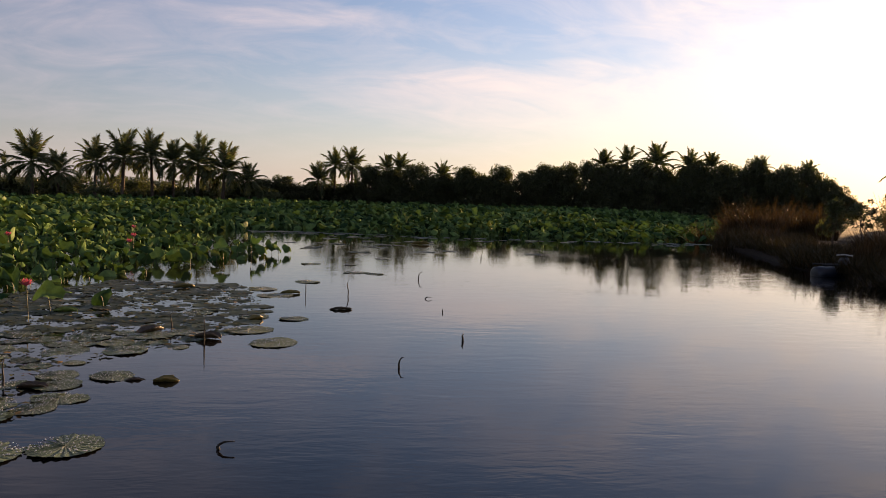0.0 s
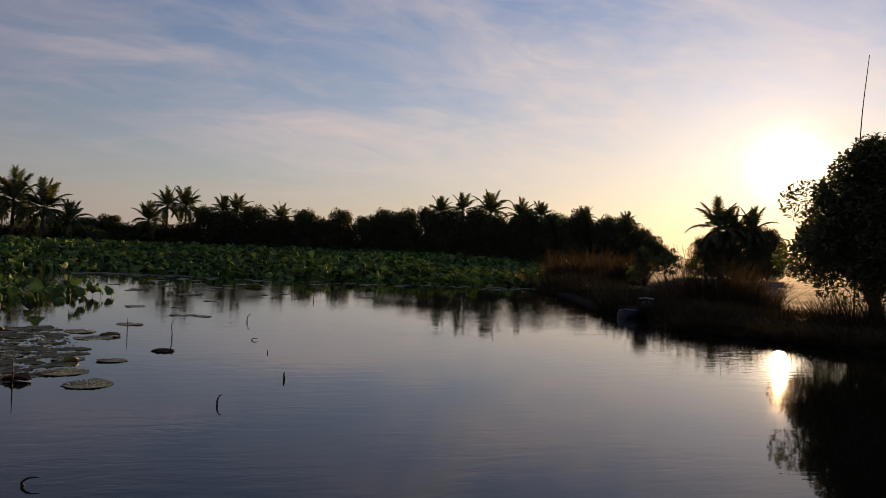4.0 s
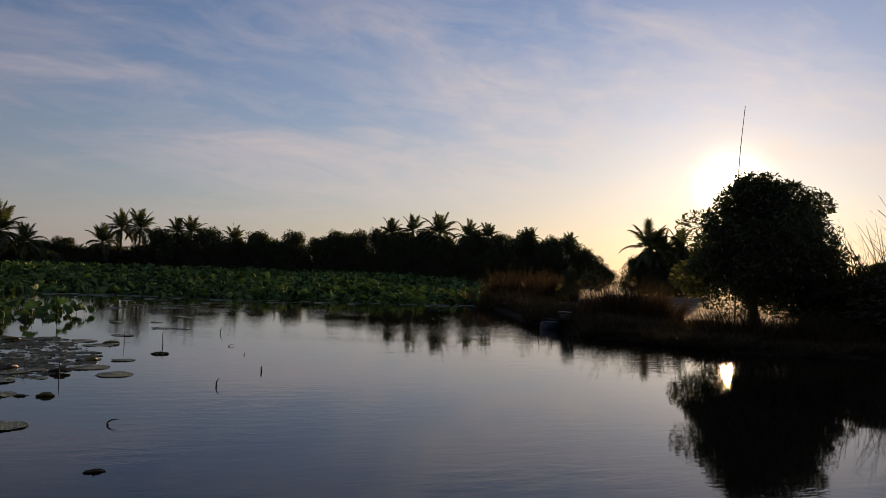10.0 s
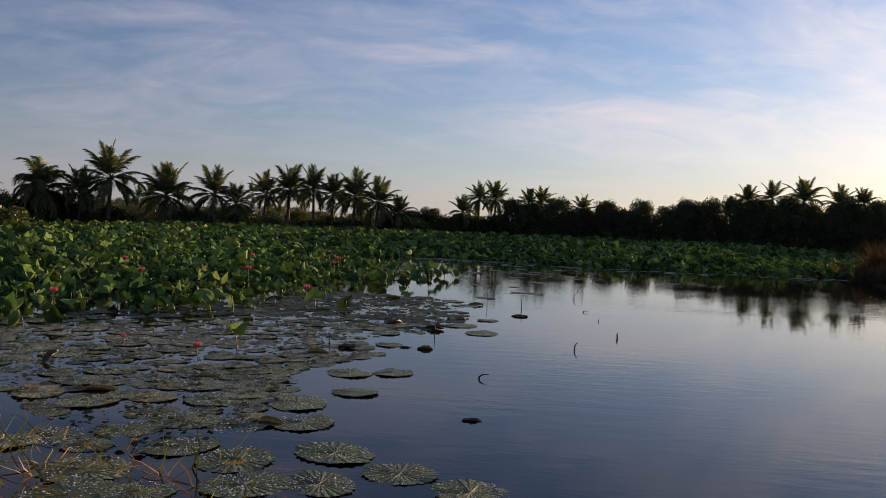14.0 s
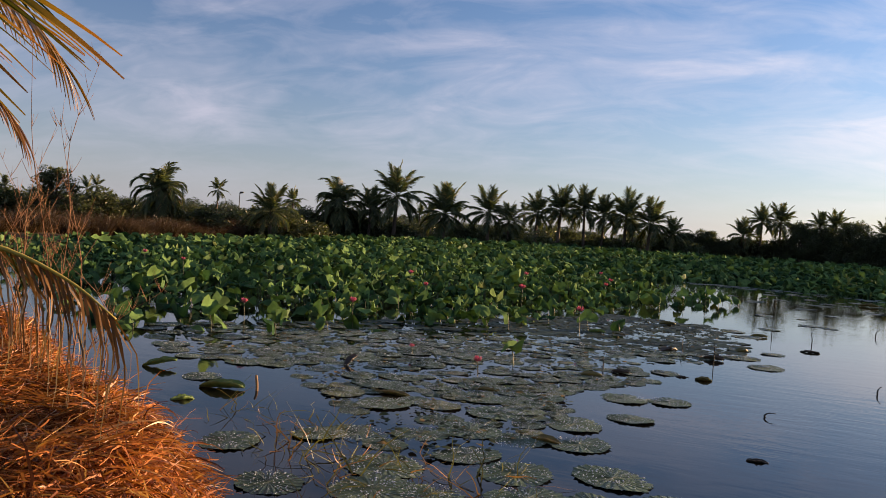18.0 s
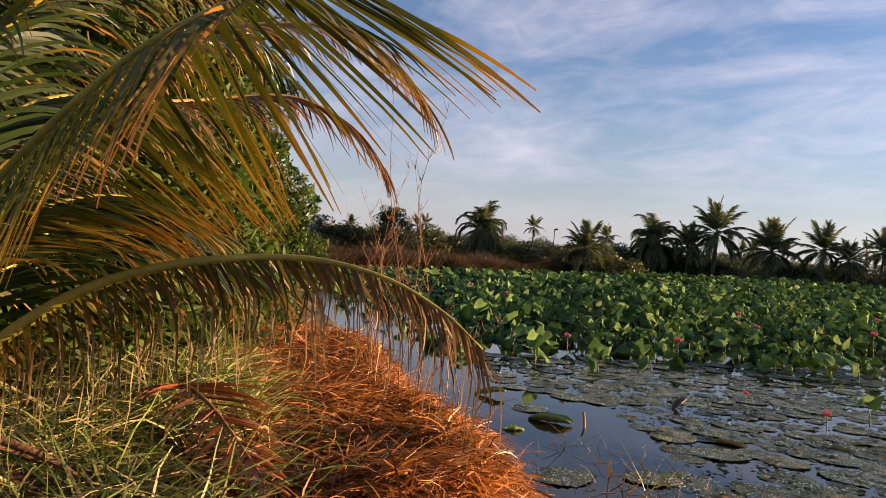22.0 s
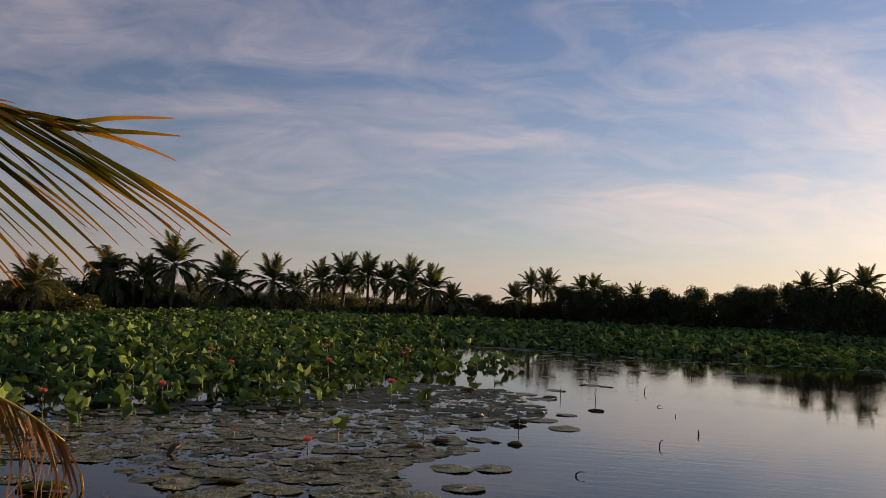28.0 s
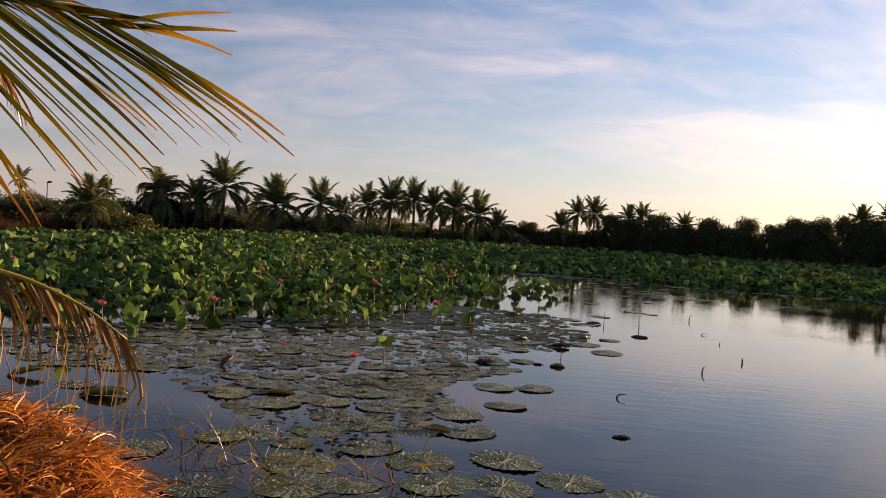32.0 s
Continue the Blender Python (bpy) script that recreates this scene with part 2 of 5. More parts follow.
# top frond: same leaf, its colour brightened to stand for sunlight
M_FROND_ONE_SUNLIT = blade_material("coconut_leaflet_single_sunlit", (0.088, 0.094, 0.018), (0.40, 0.17, 0.04), (0.32, 0.19, 0.03), 0.26, 0.06, "object", 0.78)
M_FROND_LOW = blade_material("coconut_leaflet_frayed", (0.10, 0.072, 0.014), (0.46, 0.33, 0.22), (0.17, 0.085, 0.036), 0.3, 0.04, "object", 0.52)
M_FROND_FRAY = blade_material("coconut_leaflet_shrivelled", (0.14, 0.075, 0.035), (0.50, 0.36, 0.24), (0.26, 0.15, 0.08), 0.2, 0.02, "object", 0.6)
M_FROND_DEAD = blade_material("coconut_leaflet_dead", (0.11, 0.055, 0.034), (0.27, 0.15, 0.09), (0.17, 0.085, 0.048), 0.2, 0.08, "object", 0.5)
M_PALM_BARK = solid_material("palm_bark", (0.15, 0.07, 0.032), (0.42, 0.21, 0.10), 8, 0.9, 0.8)
M_RACHIS = solid_material("frond_rib", (0.24, 0.20, 0.03), (0.44, 0.34, 0.05), 4, 0.45, 0.2)
M_RACHIS_DRY = solid_material("dry_rib", (0.26, 0.13, 0.04), (0.42, 0.24, 0.08), 4, 0.6, 0.2)


# ---- mesh helpers ----
def fast_mesh(name, verts, faces, mat, uv=None, smooth=False):
    """A mesh from arrays of points and of faces with equally many corners."""
    verts, faces = np.asarray(verts, np.float32), np.asarray(faces, np.int32)
    me = bpy.data.meshes.new(name)
    k = faces.shape[1]
    me.vertices.add(len(verts))
    me.vertices.foreach_set("co", verts.ravel())
    me.loops.add(faces.size)
    me.loops.foreach_set("vertex_index", faces.ravel())
    me.polygons.add(len(faces))
    me.polygons.foreach_set("loop_start", np.arange(len(faces), dtype=np.int32) * k)
    if smooth:
        me.polygons.foreach_set("use_smooth", np.ones(len(faces), dtype=bool))
    if uv is not None:
        me.uv_layers.new(name="UVMap").data.foreach_set("uv", np.asarray(uv, np.float32)[faces.ravel()].ravel())
    me.update(calc_edges=True)
    me.materials.append(mat)
    return me


def thing(name, label, category, group="", kind="", at=(0, 0, 0), turn=0.0):
    ob = new(name)
    ob.matrix_world = pose(*at, 0, 0, turn)
    ob.empty_display_size = 0.1
    return tagged(ob, label, category, group, kind)


def child(name, me, parent, label="", kind=""):
    ob = new(name, me)
    ob.parent = parent
    return tagged(ob, label, "", "", kind)


def whole(name, me, label, category, group="", kind="", m=None):
    ob = new(name, me)
    if m is not None:
        ob.matrix_world = m
    return tagged(ob, label, category, group, kind)


def stamp(v, f, mats, at, uv=None):
    """Copies of one small form, each turned and scaled by its matrix and set at its place."""
    n, nv = len(at), len(v)
    vv = np.einsum("nij,vj->nvi", mats, v) + np.asarray(at)[:, None, :]
    ff = np.asarray(f)[None] + (np.arange(n) * nv)[:, None, None]
    out = vv.reshape(-1, 3), ff.reshape(-1, np.asarray(f).shape[1])
    return (*out, np.tile(uv, (n, 1))) if uv is not None else out


def joined(parts):
    """Several (points, faces[, uv]) in one."""
    vs, fs, us, at = [], [], [], 0
    for p in parts:
        vs.append(p[0]), fs.append(np.asarray(p[1]) + at)
        us += [p[2]] if len(p) > 2 else []
        at += len(p[0])
    out = np.concatenate(vs), np.concatenate(fs)
    return (*out, np.concatenate(us)) if us else out


def turns(yaw, tilt, spin, size):
    """Matrices that spin a form about its own axis, tip it over and turn it, for arrays of angles."""
    yaw, tilt, spin = np.broadcast_arrays(yaw, tilt, spin)
    cz, sz, cx, sx, cs, ss = np.cos(yaw), np.sin(yaw), np.cos(tilt), np.sin(tilt), np.cos(spin), np.sin(spin)
    o, i = np.zeros_like(cz), np.ones_like(cz)
    a = np.array([[cz, -sz, o], [sz, cz, o], [o, o, i]]).transpose(2, 0, 1)
    b = np.array([[i, o, o], [o, cx, -sx], [o, sx, cx]]).transpose(2, 0, 1)
    c = np.array([[cs, -ss, o], [ss, cs, o], [o, o, i]]).transpose(2, 0, 1)
    return a @ b @ c * np.broadcast_to(np.asarray(size, float), cz.shape)[:, None, None]


def spline(points, n):
    """n points along a smooth curve through the given ones."""
    p = np.asarray(points, float)
    p = np.vstack([2 * p[0] - p[1], p, 2 * p[-1] - p[-2]])
    out = []
    for s in np.linspace(0, len(p) - 3 - 1e-6, n):
        i, u = int(s), s - int(s)
        a, b, c, d = p[i:i + 4]
        out.append(0.5 * (2 * b + (c - a) * u + (2 * a - 5 * b + 4 * c - d) * u * u + (3 * b - a - 3 * c + d) * u ** 3))
    return np.array(out)


def tube(points, radii, sides=6, close=True):
    """A tapered round bar along points, as quads."""
    p, r = np.asarray(points, float), np.broadcast_to(radii, len(points))
    t = np.gradient(p, axis=0)
    t /= np.linalg.norm(t, axis=1, keepdims=True) + 1e-9
    ref = np.where(np.abs(t[:, 2:3]) > 0.9, [[1.0, 0, 0]], [[0, 0, 1.0]])
    a = np.cross(t, ref)
    a /= np.linalg.norm(a, axis=1, keepdims=True) + 1e-9
    b = np.cross(t, a)
    th = np.arange(sides) * 2 * np.pi / sides
    v = p[:, None] + r[:, None, None] * (a[:, None] * np.cos(th)[None, :, None] + b[:, None] * np.sin(th)[None, :, None])
    v = v.reshape(-1, 3)
    f = []
    for i in range(len(p) - 1):
        for k in range(sides):
            k2 = (k + 1) % sides
            f.append((i * sides + k, i * sides + k2, (i + 1) * sides + k2, (i + 1) * sides + k))
    if close:
        n = len(v)
        v = np.vstack([v, p[:1], p[-1:]])
        last = (len(p) - 1) * sides
        for k in range(0, sides, 2):
            k1, k2 = (k + 1) % sides, (k + 2) % sides
            f.append((n, k2, k1, k)), f.append((n + 1, last + k, last + k1, last + k2))
    return v, np.array(f)


def strips(paths, widths, sides_dir):
    """Ribbons: paths (n, k, 3), widths (n, k), the way across (n, k, 3). Quads with u across and v along."""
    n, k, _ = paths.shape
    off = sides_dir * (widths[..., None] * 0.5)
    v = np.stack([paths - off, paths + off], 2).reshape(n, k * 2, 3)
    i = np.arange(k - 1)
    q = np.stack([2 * i, 2 * i + 1, 2 * i + 3, 2 * i + 2], 1)
    f = (q[None] + (np.arange(n) * k * 2)[:, None, None]).reshape(-1, 4)
    uv = np.stack([np.tile([0.0, 1.0], k), np.repeat(np.linspace(0, 1, k), 2)], 1)
    return v.reshape(-1, 3), f, np.tile(uv, (n, 1))


def inside(poly, x, y):
    poly = np.asarray(poly, float)
    hit = np.zeros(np.shape(x), bool)
    for (x0, y0), (x1, y1) in zip(poly, np.roll(poly, -1, 0)):
        c = (y0 > y) != (y1 > y)
        hit ^= c & (x < (x1 - x0) * (y - y0) / (y1 - y0 + 1e-12) + x0)
    return hit


def edge_distance(poly, x, y):
    poly = np.asarray(poly, float)
    best = np.full(np.shape(x), 1e9)
    for a, b in zip(poly, np.roll(poly, -1, 0)):
        d = b - a
        u = np.clip(((x - a[0]) * d[0] + (y - a[1]) * d[1]) / (d @ d), 0, 1)
        best = np.minimum(best, np.hypot(x - a[0] - u * d[0], y - a[1] - u * d[1]))
    return best


def points_in(poly, per_m2, rng):
    poly = np.asarray(poly, float)
    (x0, y0), (x1, y1) = poly.min(0), poly.max(0)
    n = int((x1 - x0) * (y1 - y0) * per_m2)
    x, y = rng.uniform(x0, x1, n), rng.uniform(y0, y1, n)
    k = inside(poly, x, y)
    return x[k], y[k]


# ---- the lie of the land ----
POND = [(-30, 20), (-22, 15), (-14, 9.6), (-8.4, 6.5), (-7.0, 5.75), (-6.0, 5.0), (-5.1, 4.6), (-4.3, 4.2), (-3.6, 3.75),
        (-3.0, 3.35), (-2.5, 2.7), (-1.7, 1.7), (0.4, 1.0), (4, 0.8), (10, 1.5), (18, 4), (21, 8), (17.5, 11.5), (13.2, 14.0),
        (11.7, 15.4), (11.1, 17.0), (10.5, 18.2), (11.4, 19.6), (10.9, 22), (11.6, 25), (13.6, 33), (16, 38), (25, 60), (35, 84),
        (33, 90), (-4, 91), (-36, 86), (-40, 73), (-32, 44), (-31, 32)]
rng = np.random.default_rng(7)


def ground_height(x, y):
    x, y = np.asarray(x, float), np.asarray(y, float)
    d = np.where(inside(POND, x, y), -1.0, 1.0) * edge_distance(POND, x, y)
    bumps = 0.05 * np.sin(1.7 * x + 0.6 * y) * np.sin(1.1 * y - 0.4 * x) + 0.025 * np.sin(5.1 * x + 1.3) * np.sin(4.3 * y)
    bank = 0.28 - 0.12 * np.clip((x - 8) / 4, 0, 1) * np.clip((30 - y) / 6, 0, 1)
    return np.where(d < 0, np.maximum(-0.7, d * 0.9), np.minimum(d * 0.9, bank) + bumps * np.clip(d * 2, 0, 1))


def build_ground():
    def axis(a, b, step):
        fine = np.arange(a, b, step)
        grow = np.cumsum(step * 1.28 ** np.arange(1, 36))
        grow = grow[grow < 2500]
        return np.concatenate([(a - grow)[::-1], fine, b + grow])
    xs, ys = axis(-16, 20, 0.3), axis(-3, 42, 0.35)
    gx, gy = np.meshgrid(xs, ys)
    v = np.stack([gx, gy, ground_height(gx, gy)], -1).reshape(-1, 3)
    nx, ny = len(xs), len(ys)
    i, j = np.meshgrid(np.arange(nx - 1), np.arange(ny - 1))
    a = (j * nx + i).ravel()
    f = np.stack([a, a + 1, a + nx + 1, a + nx], 1)
    whole("ground", fast_mesh("ground", v, f, M_GROUND, smooth=True), "brown soil of the banks and fields round the pond", "ground", kind="structure")
    w = np.array([(-60, -1.0, 0), (60, -1.0, 0), (60, 96, 0), (-60, 96, 0)], float)
    whole("water", fast_mesh("water", w, [(0, 1, 2, 3)], M_WATER), "dark still pond water mirroring the morning sky", "water", kind="structure")


build_ground()


# ---- lotus ----
def lotus_leaf(sectors, rings, cup, drape, pleats, crease, seed):
    """A round shield leaf of radius 1 as triangles: pleated along its ribs, with a torn wavy rim, one side hanging over, creased along its middle."""
    r = np.random.default_rng(seed)
    th = np.arange(sectors) * 2 * np.pi / sectors
    ph = r.uniform(0, 6.28, 4)
    rim = 1 + 0.10 * np.sin(3 * th + ph[0]) + 0.07 * np.sin(5 * th + ph[1]) + r.normal(0, 0.06, sectors)
    k = int(r.integers(4, 7))
    v = [(0, 0, -0.05)]
    for q in rings:
        for a, e in zip(th, rim):
            side = math.cos(a - ph[3])
            hang = drape * max(0.0, side) ** 1.5 * q * q
            fold = pleats * q * math.sin(k * a + ph[2]) * (0.4 + 0.6 * q)
            pull = 1 - 0.3 * drape * max(0.0, side) * q
            cut = math.sin(a - ph[3]) * q * e
            near = math.cos(a - ph[3]) * q * e * pull
            wide = cut * pull * (1 - 0.42 * abs(crease))
            v.append((near * math.cos(ph[3]) - wide * math.sin(ph[3]), near * math.sin(ph[3]) + wide * math.cos(ph[3]), cup * q * q - hang + fold + crease * abs(cut) + r.normal(0, 0.04) * q))
    f = [(0, 1 + i, 1 + (i + 1) % sectors) for i in range(sectors)]
    for i in range(len(rings) - 1):
        for n in range(sectors):
            a, b = 1 + i * sectors + n, 1 + i * sectors + (n + 1) % sectors
            f += [(a, a + sectors, b + sectors), (a, b + sectors, b)]
    return np.array(v, float), np.array(f)


# cup, drape and pleats of each form
LEAVES = [lotus_leaf(16, (0.32, 0.7, 1.0), *p, i) for i, p in enumerate(
    [(0.16, 0.4, 0.17, 0.5), (0.0, 0.9, 0.15, -0.5), (-0.25, 0.3, 0.2, 0.0), (-0.1, 1.1, 0.14, -0.8), (0.30, 0.3, 0.2, 0.9), (-0.30, 0.2, 0.18, -0.9), (0.15, 1.3, 0.14, 0.4), (-0.15, 0.8, 0.2, 1.1)])]
LEAVES_FAR = [lotus_leaf(8, (0.55, 1.0), *p, 20 + i) for i, p in enumerate(
    [(0.2, 0.2, 0.14, 0.7), (0.05, 0.9, 0.12, -0.6), (-0.25, 0.3, 0.16, 0.0), (0.1, 1.2, 0.1, 0.6), (-0.1, 0.6, 0.18, -1.0)])]
FIELD = [(-29, 20.3), (-22, 15.3), (-14, 10.4), (-8.3, 7.7), (-7.3, 8.8), (-6.3, 10.0), (-5.4, 12.0), (-4.3, 13.0), (-4.0, 16.9), (-3.3, 21), (-1.7, 24.0),
         (-2.6, 26), (-6.5, 30), (-5.5, 36), (-2.6, 38), (0.4, 36.6), (5, 35), (10.3, 35.2), (13.7, 35.2), (16, 39), (25, 60), (34.5, 84), (33, 88), (-4, 89.5), (-35, 85), (-39, 73), (-31, 44), (-30, 32)]


def field_leaves(near, far, per_m2, forms, size, seed):
    """Places, turns and sizes of the leaves of the field between two distances from the bank."""
    r = np.random.default_rng(seed)
    x, y = points_in(FIELD, per_m2, r)
    d = np.hypot(x, y)
    k = (d >= near) & (d < far)
    x, y, d = x[k], y[k], d[k]
    e = edge_distance(FIELD, x, y)
    k = r.random(len(x)) < np.clip(0.25 + e / 5, 0, 1)
    x, y, d, e = x[k], y[k], d[k], e[k]
    top = 0.14 + 0.46 * np.clip(e / 9, 0, 1) + 0.2 * np.clip((d - 25) / 20, 0, 1)
    z = top * r.uniform(0.2, 1.15, len(x))
    tilt = np.abs(r.normal(0.3, 0.42, len(x))).clip(0, 1.4)
    # most leaves are pressed over the same way by the wind
    yaw = np.where(r.random(len(x)) < 0.65, r.normal(1.95, 0.7, len(x)), r.uniform(0, 6.28, len(x)))
    s = r.uniform(*size, len(x))
    kind = r.integers(0, len(forms), len(x))
    return x, y, z, turns(yaw, tilt, r.uniform(0, 6.28, len(x)), s), s, kind


def build_field():
    parts, stems = [], []
    for near, far, dens, forms, size, seed in ((0, 27, 10.0, LEAVES, (0.08, 0.215), 1), (27, 48, 6.0, LEAVES_FAR, (0.12, 0.26), 2), (48, 130, 3.8, LEAVES_FAR, (0.17, 0.32), 3)):
        x, y, z, m, s, kind = field_leaves(near, far, dens, forms, size, seed)
        single = np.zeros(len(x), bool)
        if near == 0:
            e = edge_distance(FIELD, x, y)
            single[np.argsort(np.hypot(x, y) + 1.2 * e)[:200]] = True
            for i in np.flatnonzero(single):
                plant = thing("lotus_plant", "green lotus leaf on a thin stem standing out of the pond", "lotus", "lotus plants at the water's edge", at=(x[i], y[i], 0))
                v, f = LEAVES[kind[i]]
                child("leaf", fast_mesh("lotus_leaf", v @ m[i].T + (0, 0, z[i]), f, M_LOTUS_ONE, smooth=True), plant)
                bend = np.array([(0.06, 0.02, -0.25), (0.03, 0.03, z[i] * 0.5), (0, 0, z[i])])
                child("stem", fast_mesh("lotus_stem", *tube(spline(bend, 5), 0.006, 5), M_STEM), plant)
        for i in range(len(forms)):
            k = (kind == i) & ~single
            parts.append(stamp(*forms[i], m[k], np.stack([x, y, z], 1)[k]))
        if far < 40:
            k = np.flatnonzero(~single)
            a = np.stack([x[k], y[k], z[k]], 1)
            p = np.stack([a * (1, 1, 0) - (0, 0, 0.1), a * (1, 1, 0.5) + r_small(len(k), 0.03), a], 1)
            w = np.full((len(k), 3), 0.012)
            across = np.broadcast_to(np.array([1.0, 0.3, 0]), p.shape)
            stems.append(strips(p, w, across)[:2])
    whole("lotus_field", fast_mesh("lotus_field", *joined(parts), M_LOTUS, smooth=True), "wide field of wind-tossed green lotus leaves covering the pond", "lotus", kind="stuff")
    whole("lotus_stems", fast_mesh("lotus_stems", *joined(stems), M_STEM), "thin green stems under the lotus leaves", "lotus", kind="stuff")


def r_small(n, s):
    return rng.normal(0, s, (n, 3)) * (1, 1, 0)


build_field()


# ---- floating leaves ----
def pad_form(seed):
    """A floating leaf of radius 1: ribs run out to a scalloped rim, and beads of dew lie on it."""
    r = np.random.default_rng(seed)
    n = 24
    sectors = 2 * n
    th = np.arange(sectors) * 2 * np.pi / sectors
    lift = r.uniform(0, 6.28)
    high = np.where(np.arange(sectors) % 2 == 0, 1.0, -1.0)
    rim = 1 + 0.05 * np.sin(2 * th + lift) + 0.026 * high + r.normal(0, 0.025, sectors)
    v = [(0, 0, 0.03)]
    wave = r.normal(0, 0.3, sectors)
    for q in (0.16, 0.45, 0.75, 1.0):
        for k, a in enumerate(th):
            rib = 0.034 * q * (1 - 0.6 * q ** 4) * high[k] * (1 + wave[k])
            v.append((q * rim[k] * math.cos(a), q * rim[k] * math.sin(a), 0.022 + rib + 0.03 * q * q * math.sin(2 * a + lift) + 0.022 * q ** 3 * math.sin(5 * a - lift) + r.normal(0, 0.006)))
    f = [(0, 1 + k, 1 + (k + 1) % sectors) for k in range(sectors)]
    for i in range(3):
        for k in range(sectors):
            a, b = 1 + i * sectors + k, 1 + i * sectors + (k + 1) % sectors
            f += [(a, a + sectors, b + sectors), (a, b + sectors, b)]
    leaf = np.array(v), np.array(f)
    m = 190
    q, a = np.sqrt(r.uniform(0.02, 0.92, m)), r.uniform(0, 6.28, m)
    at = np.stack([q * np.cos(a), q * np.sin(a), 0.045 + r.uniform(-0.02, 0.03, m)], 1)
    bead = np.array([(1, 0, 0), (0, 1, 0), (-1, 0, 0), (0, -1, 0), (0, 0, 1), (0, 0, -1)], float)
    bf = np.array([(0, 1, 4), (1, 2, 4), (2, 3, 4), (3, 0, 4), (1, 0, 5), (2, 1, 5), (3, 2, 5), (0, 3, 5)])
    dew = stamp(bead, bf, turns(r.uniform(0, 6, m), 0 * a, 0 * a, 0.010 + 0.026 * r.random(m) ** 2), at)
    return leaf, dew


def pad_mesh(seed):
    leaf, dew = pad_form(seed)
    me = fast_mesh("floating_leaf", *joined([leaf, dew]), M_PAD)
    me.materials.append(M_DEW_GLINT)
    slot = np.zeros(len(me.polygons), np.int32)
    slot[len(leaf[1]):] = 1
    me.polygons.foreach_set("material_index", slot)
    return me


def dew_glint_material():
    m, g = material("dew")
    # clear drops coloured near-white, so that their glints are partly painted
    p = g.add("BsdfPrincipled", (0.70, 0.73, 0.74, 1))
    p.inputs["Roughness"].default_value, p.inputs["IOR"].default_value = 0.06, 1.45
    p.inputs["Specular IOR Level"].default_value = 1.0
    g.add("OutputMaterial", p.outputs[0])
    return m


M_DEW_GLINT = dew_glint_material()
def pad_material():
    """Dusty green, with pale ribs running out from the middle and blotches of yellow."""
    m, g = material("floating_leaf")
    co = g.add("TexCoord").outputs["Object"]
    x, y, _ = g.add("SeparateXYZ", co).outputs
    rnd = g.add("ObjectInfo").outputs["Random"]
    ribs = g.math("COSINE", g.math("ADD", g.math("MULTIPLY", g.math("ARCTAN2", y, x), 24.0), g.math("MULTIPLY", g.noise(co, 4.0, 2.0), 2.5)))
    blotch = g.noise(co, 2.2, 5.0, 0.6)
    col = g.ramp(rnd, [(0.0, (0.044, 0.072, 0.042)), (0.7, (0.098, 0.145, 0.080)), (0.9, (0.125, 0.158, 0.076)), (1.0, (0.18, 0.17, 0.065))])
    col = g.mix(0.5, col, g.ramp(blotch, [(0.3, (0.45, 0.45, 0.45)), (0.7, (1.45, 1.45, 1.4))]), "MULTIPLY")
    col = g.mix(g.ramp(ribs, [(0.55, (0, 0, 0)), (0.95, (0.75, 0.75, 0.75))]), col, (0.17, 0.23, 0.145, 1))
    bump = g.add("Bump")
    bump.inputs["Strength"].default_value, bump.inputs["Distance"].default_value = 0.7, 0.02
    g.put(bump, "Height", g.math("ADD", g.math("MULTIPLY", ribs, 0.35), g.noise(co, 14.0, 3.0)))
    p = g.add("BsdfPrincipled", col)
    p.inputs["Roughness"].default_value, p.inputs["Specular IOR Level"].default_value = 0.5, 0.2
    g.put(p, "Normal", bump)
    g.add("OutputMaterial", p.outputs[0])
    return m


M_PAD = pad_material()
M_PAD_FAR = leaf_material("far_floating_leaf", (0.04, 0.06, 0.035), (0.09, 0.12, 0.07), None, 0.1, 0.25, 0.5)
PADS = [pad_mesh(s) for s in range(8)]
PAD_ZONE = [(-8.6, 8.4), (-7.4, 10.6), (-5.9, 13.0), (-5.0, 15), (-4.0, 17.5), (-1.6, 17.0), (-0.9, 14), (-1.1, 12.0), (-2.2, 10.6), (-1.7, 9.4), (-2.2, 8.2), (-2.0, 6.6), (-2.2, 5.0), (-2.6, 4.7),
            (-3.1, 5.4), (-3.9, 6.1), (-5.2, 7.2), (-6.4, 6.9)]
PAD_NEAR = [(-1.21, 5.34), (-1.15, 4.71), (-0.71, 5.0), (-1.57, 4.59), (-2.24, 5.25), (-1.8, 5.05), (-2.07, 5.9), (-1.64, 6.1), (-1.85, 6.72), (-1.47, 7.28), (-1.72, 8.21), (-1.29, 8.37), (-2.37, 6.92), (-3.06, 7.7),
            (-3.08, 6.6), (-2.78, 5.59), (-3.51, 6.33), (-2.59, 4.65), (-2.43, 4.2), (-4.05, 6.5), (-3.39, 5.08), (-5.5, 6.2), (-2.5, 5.95), (-2.54, 6.67), (-3.41, 7.42), (-4.38, 7.36), (-0.25, 4.75), (-3.78, 4.51), (-3.01, 3.94), (-2.1, 4.35), (-3.18, 5.3), (-2.85, 6.1)]
PAD_FAR = [(-0.72, 17.8), (-1.33, 16.6), (-1.89, 16.3), (-1.03, 15.8), (-1.76, 13.85), (-1.0, 13.6), (-0.49, 13.5), (-0.52, 11.85), (-1.64, 15.4), (-2.07, 10.25), (-1.63, 10.25), (0.07, 19.7), (0.45, 19.5), (-0.9, 12.6), (-1.4, 12.3), (-0.1, 21.5), (0.6, 23.5), (-1.0, 21.5)]
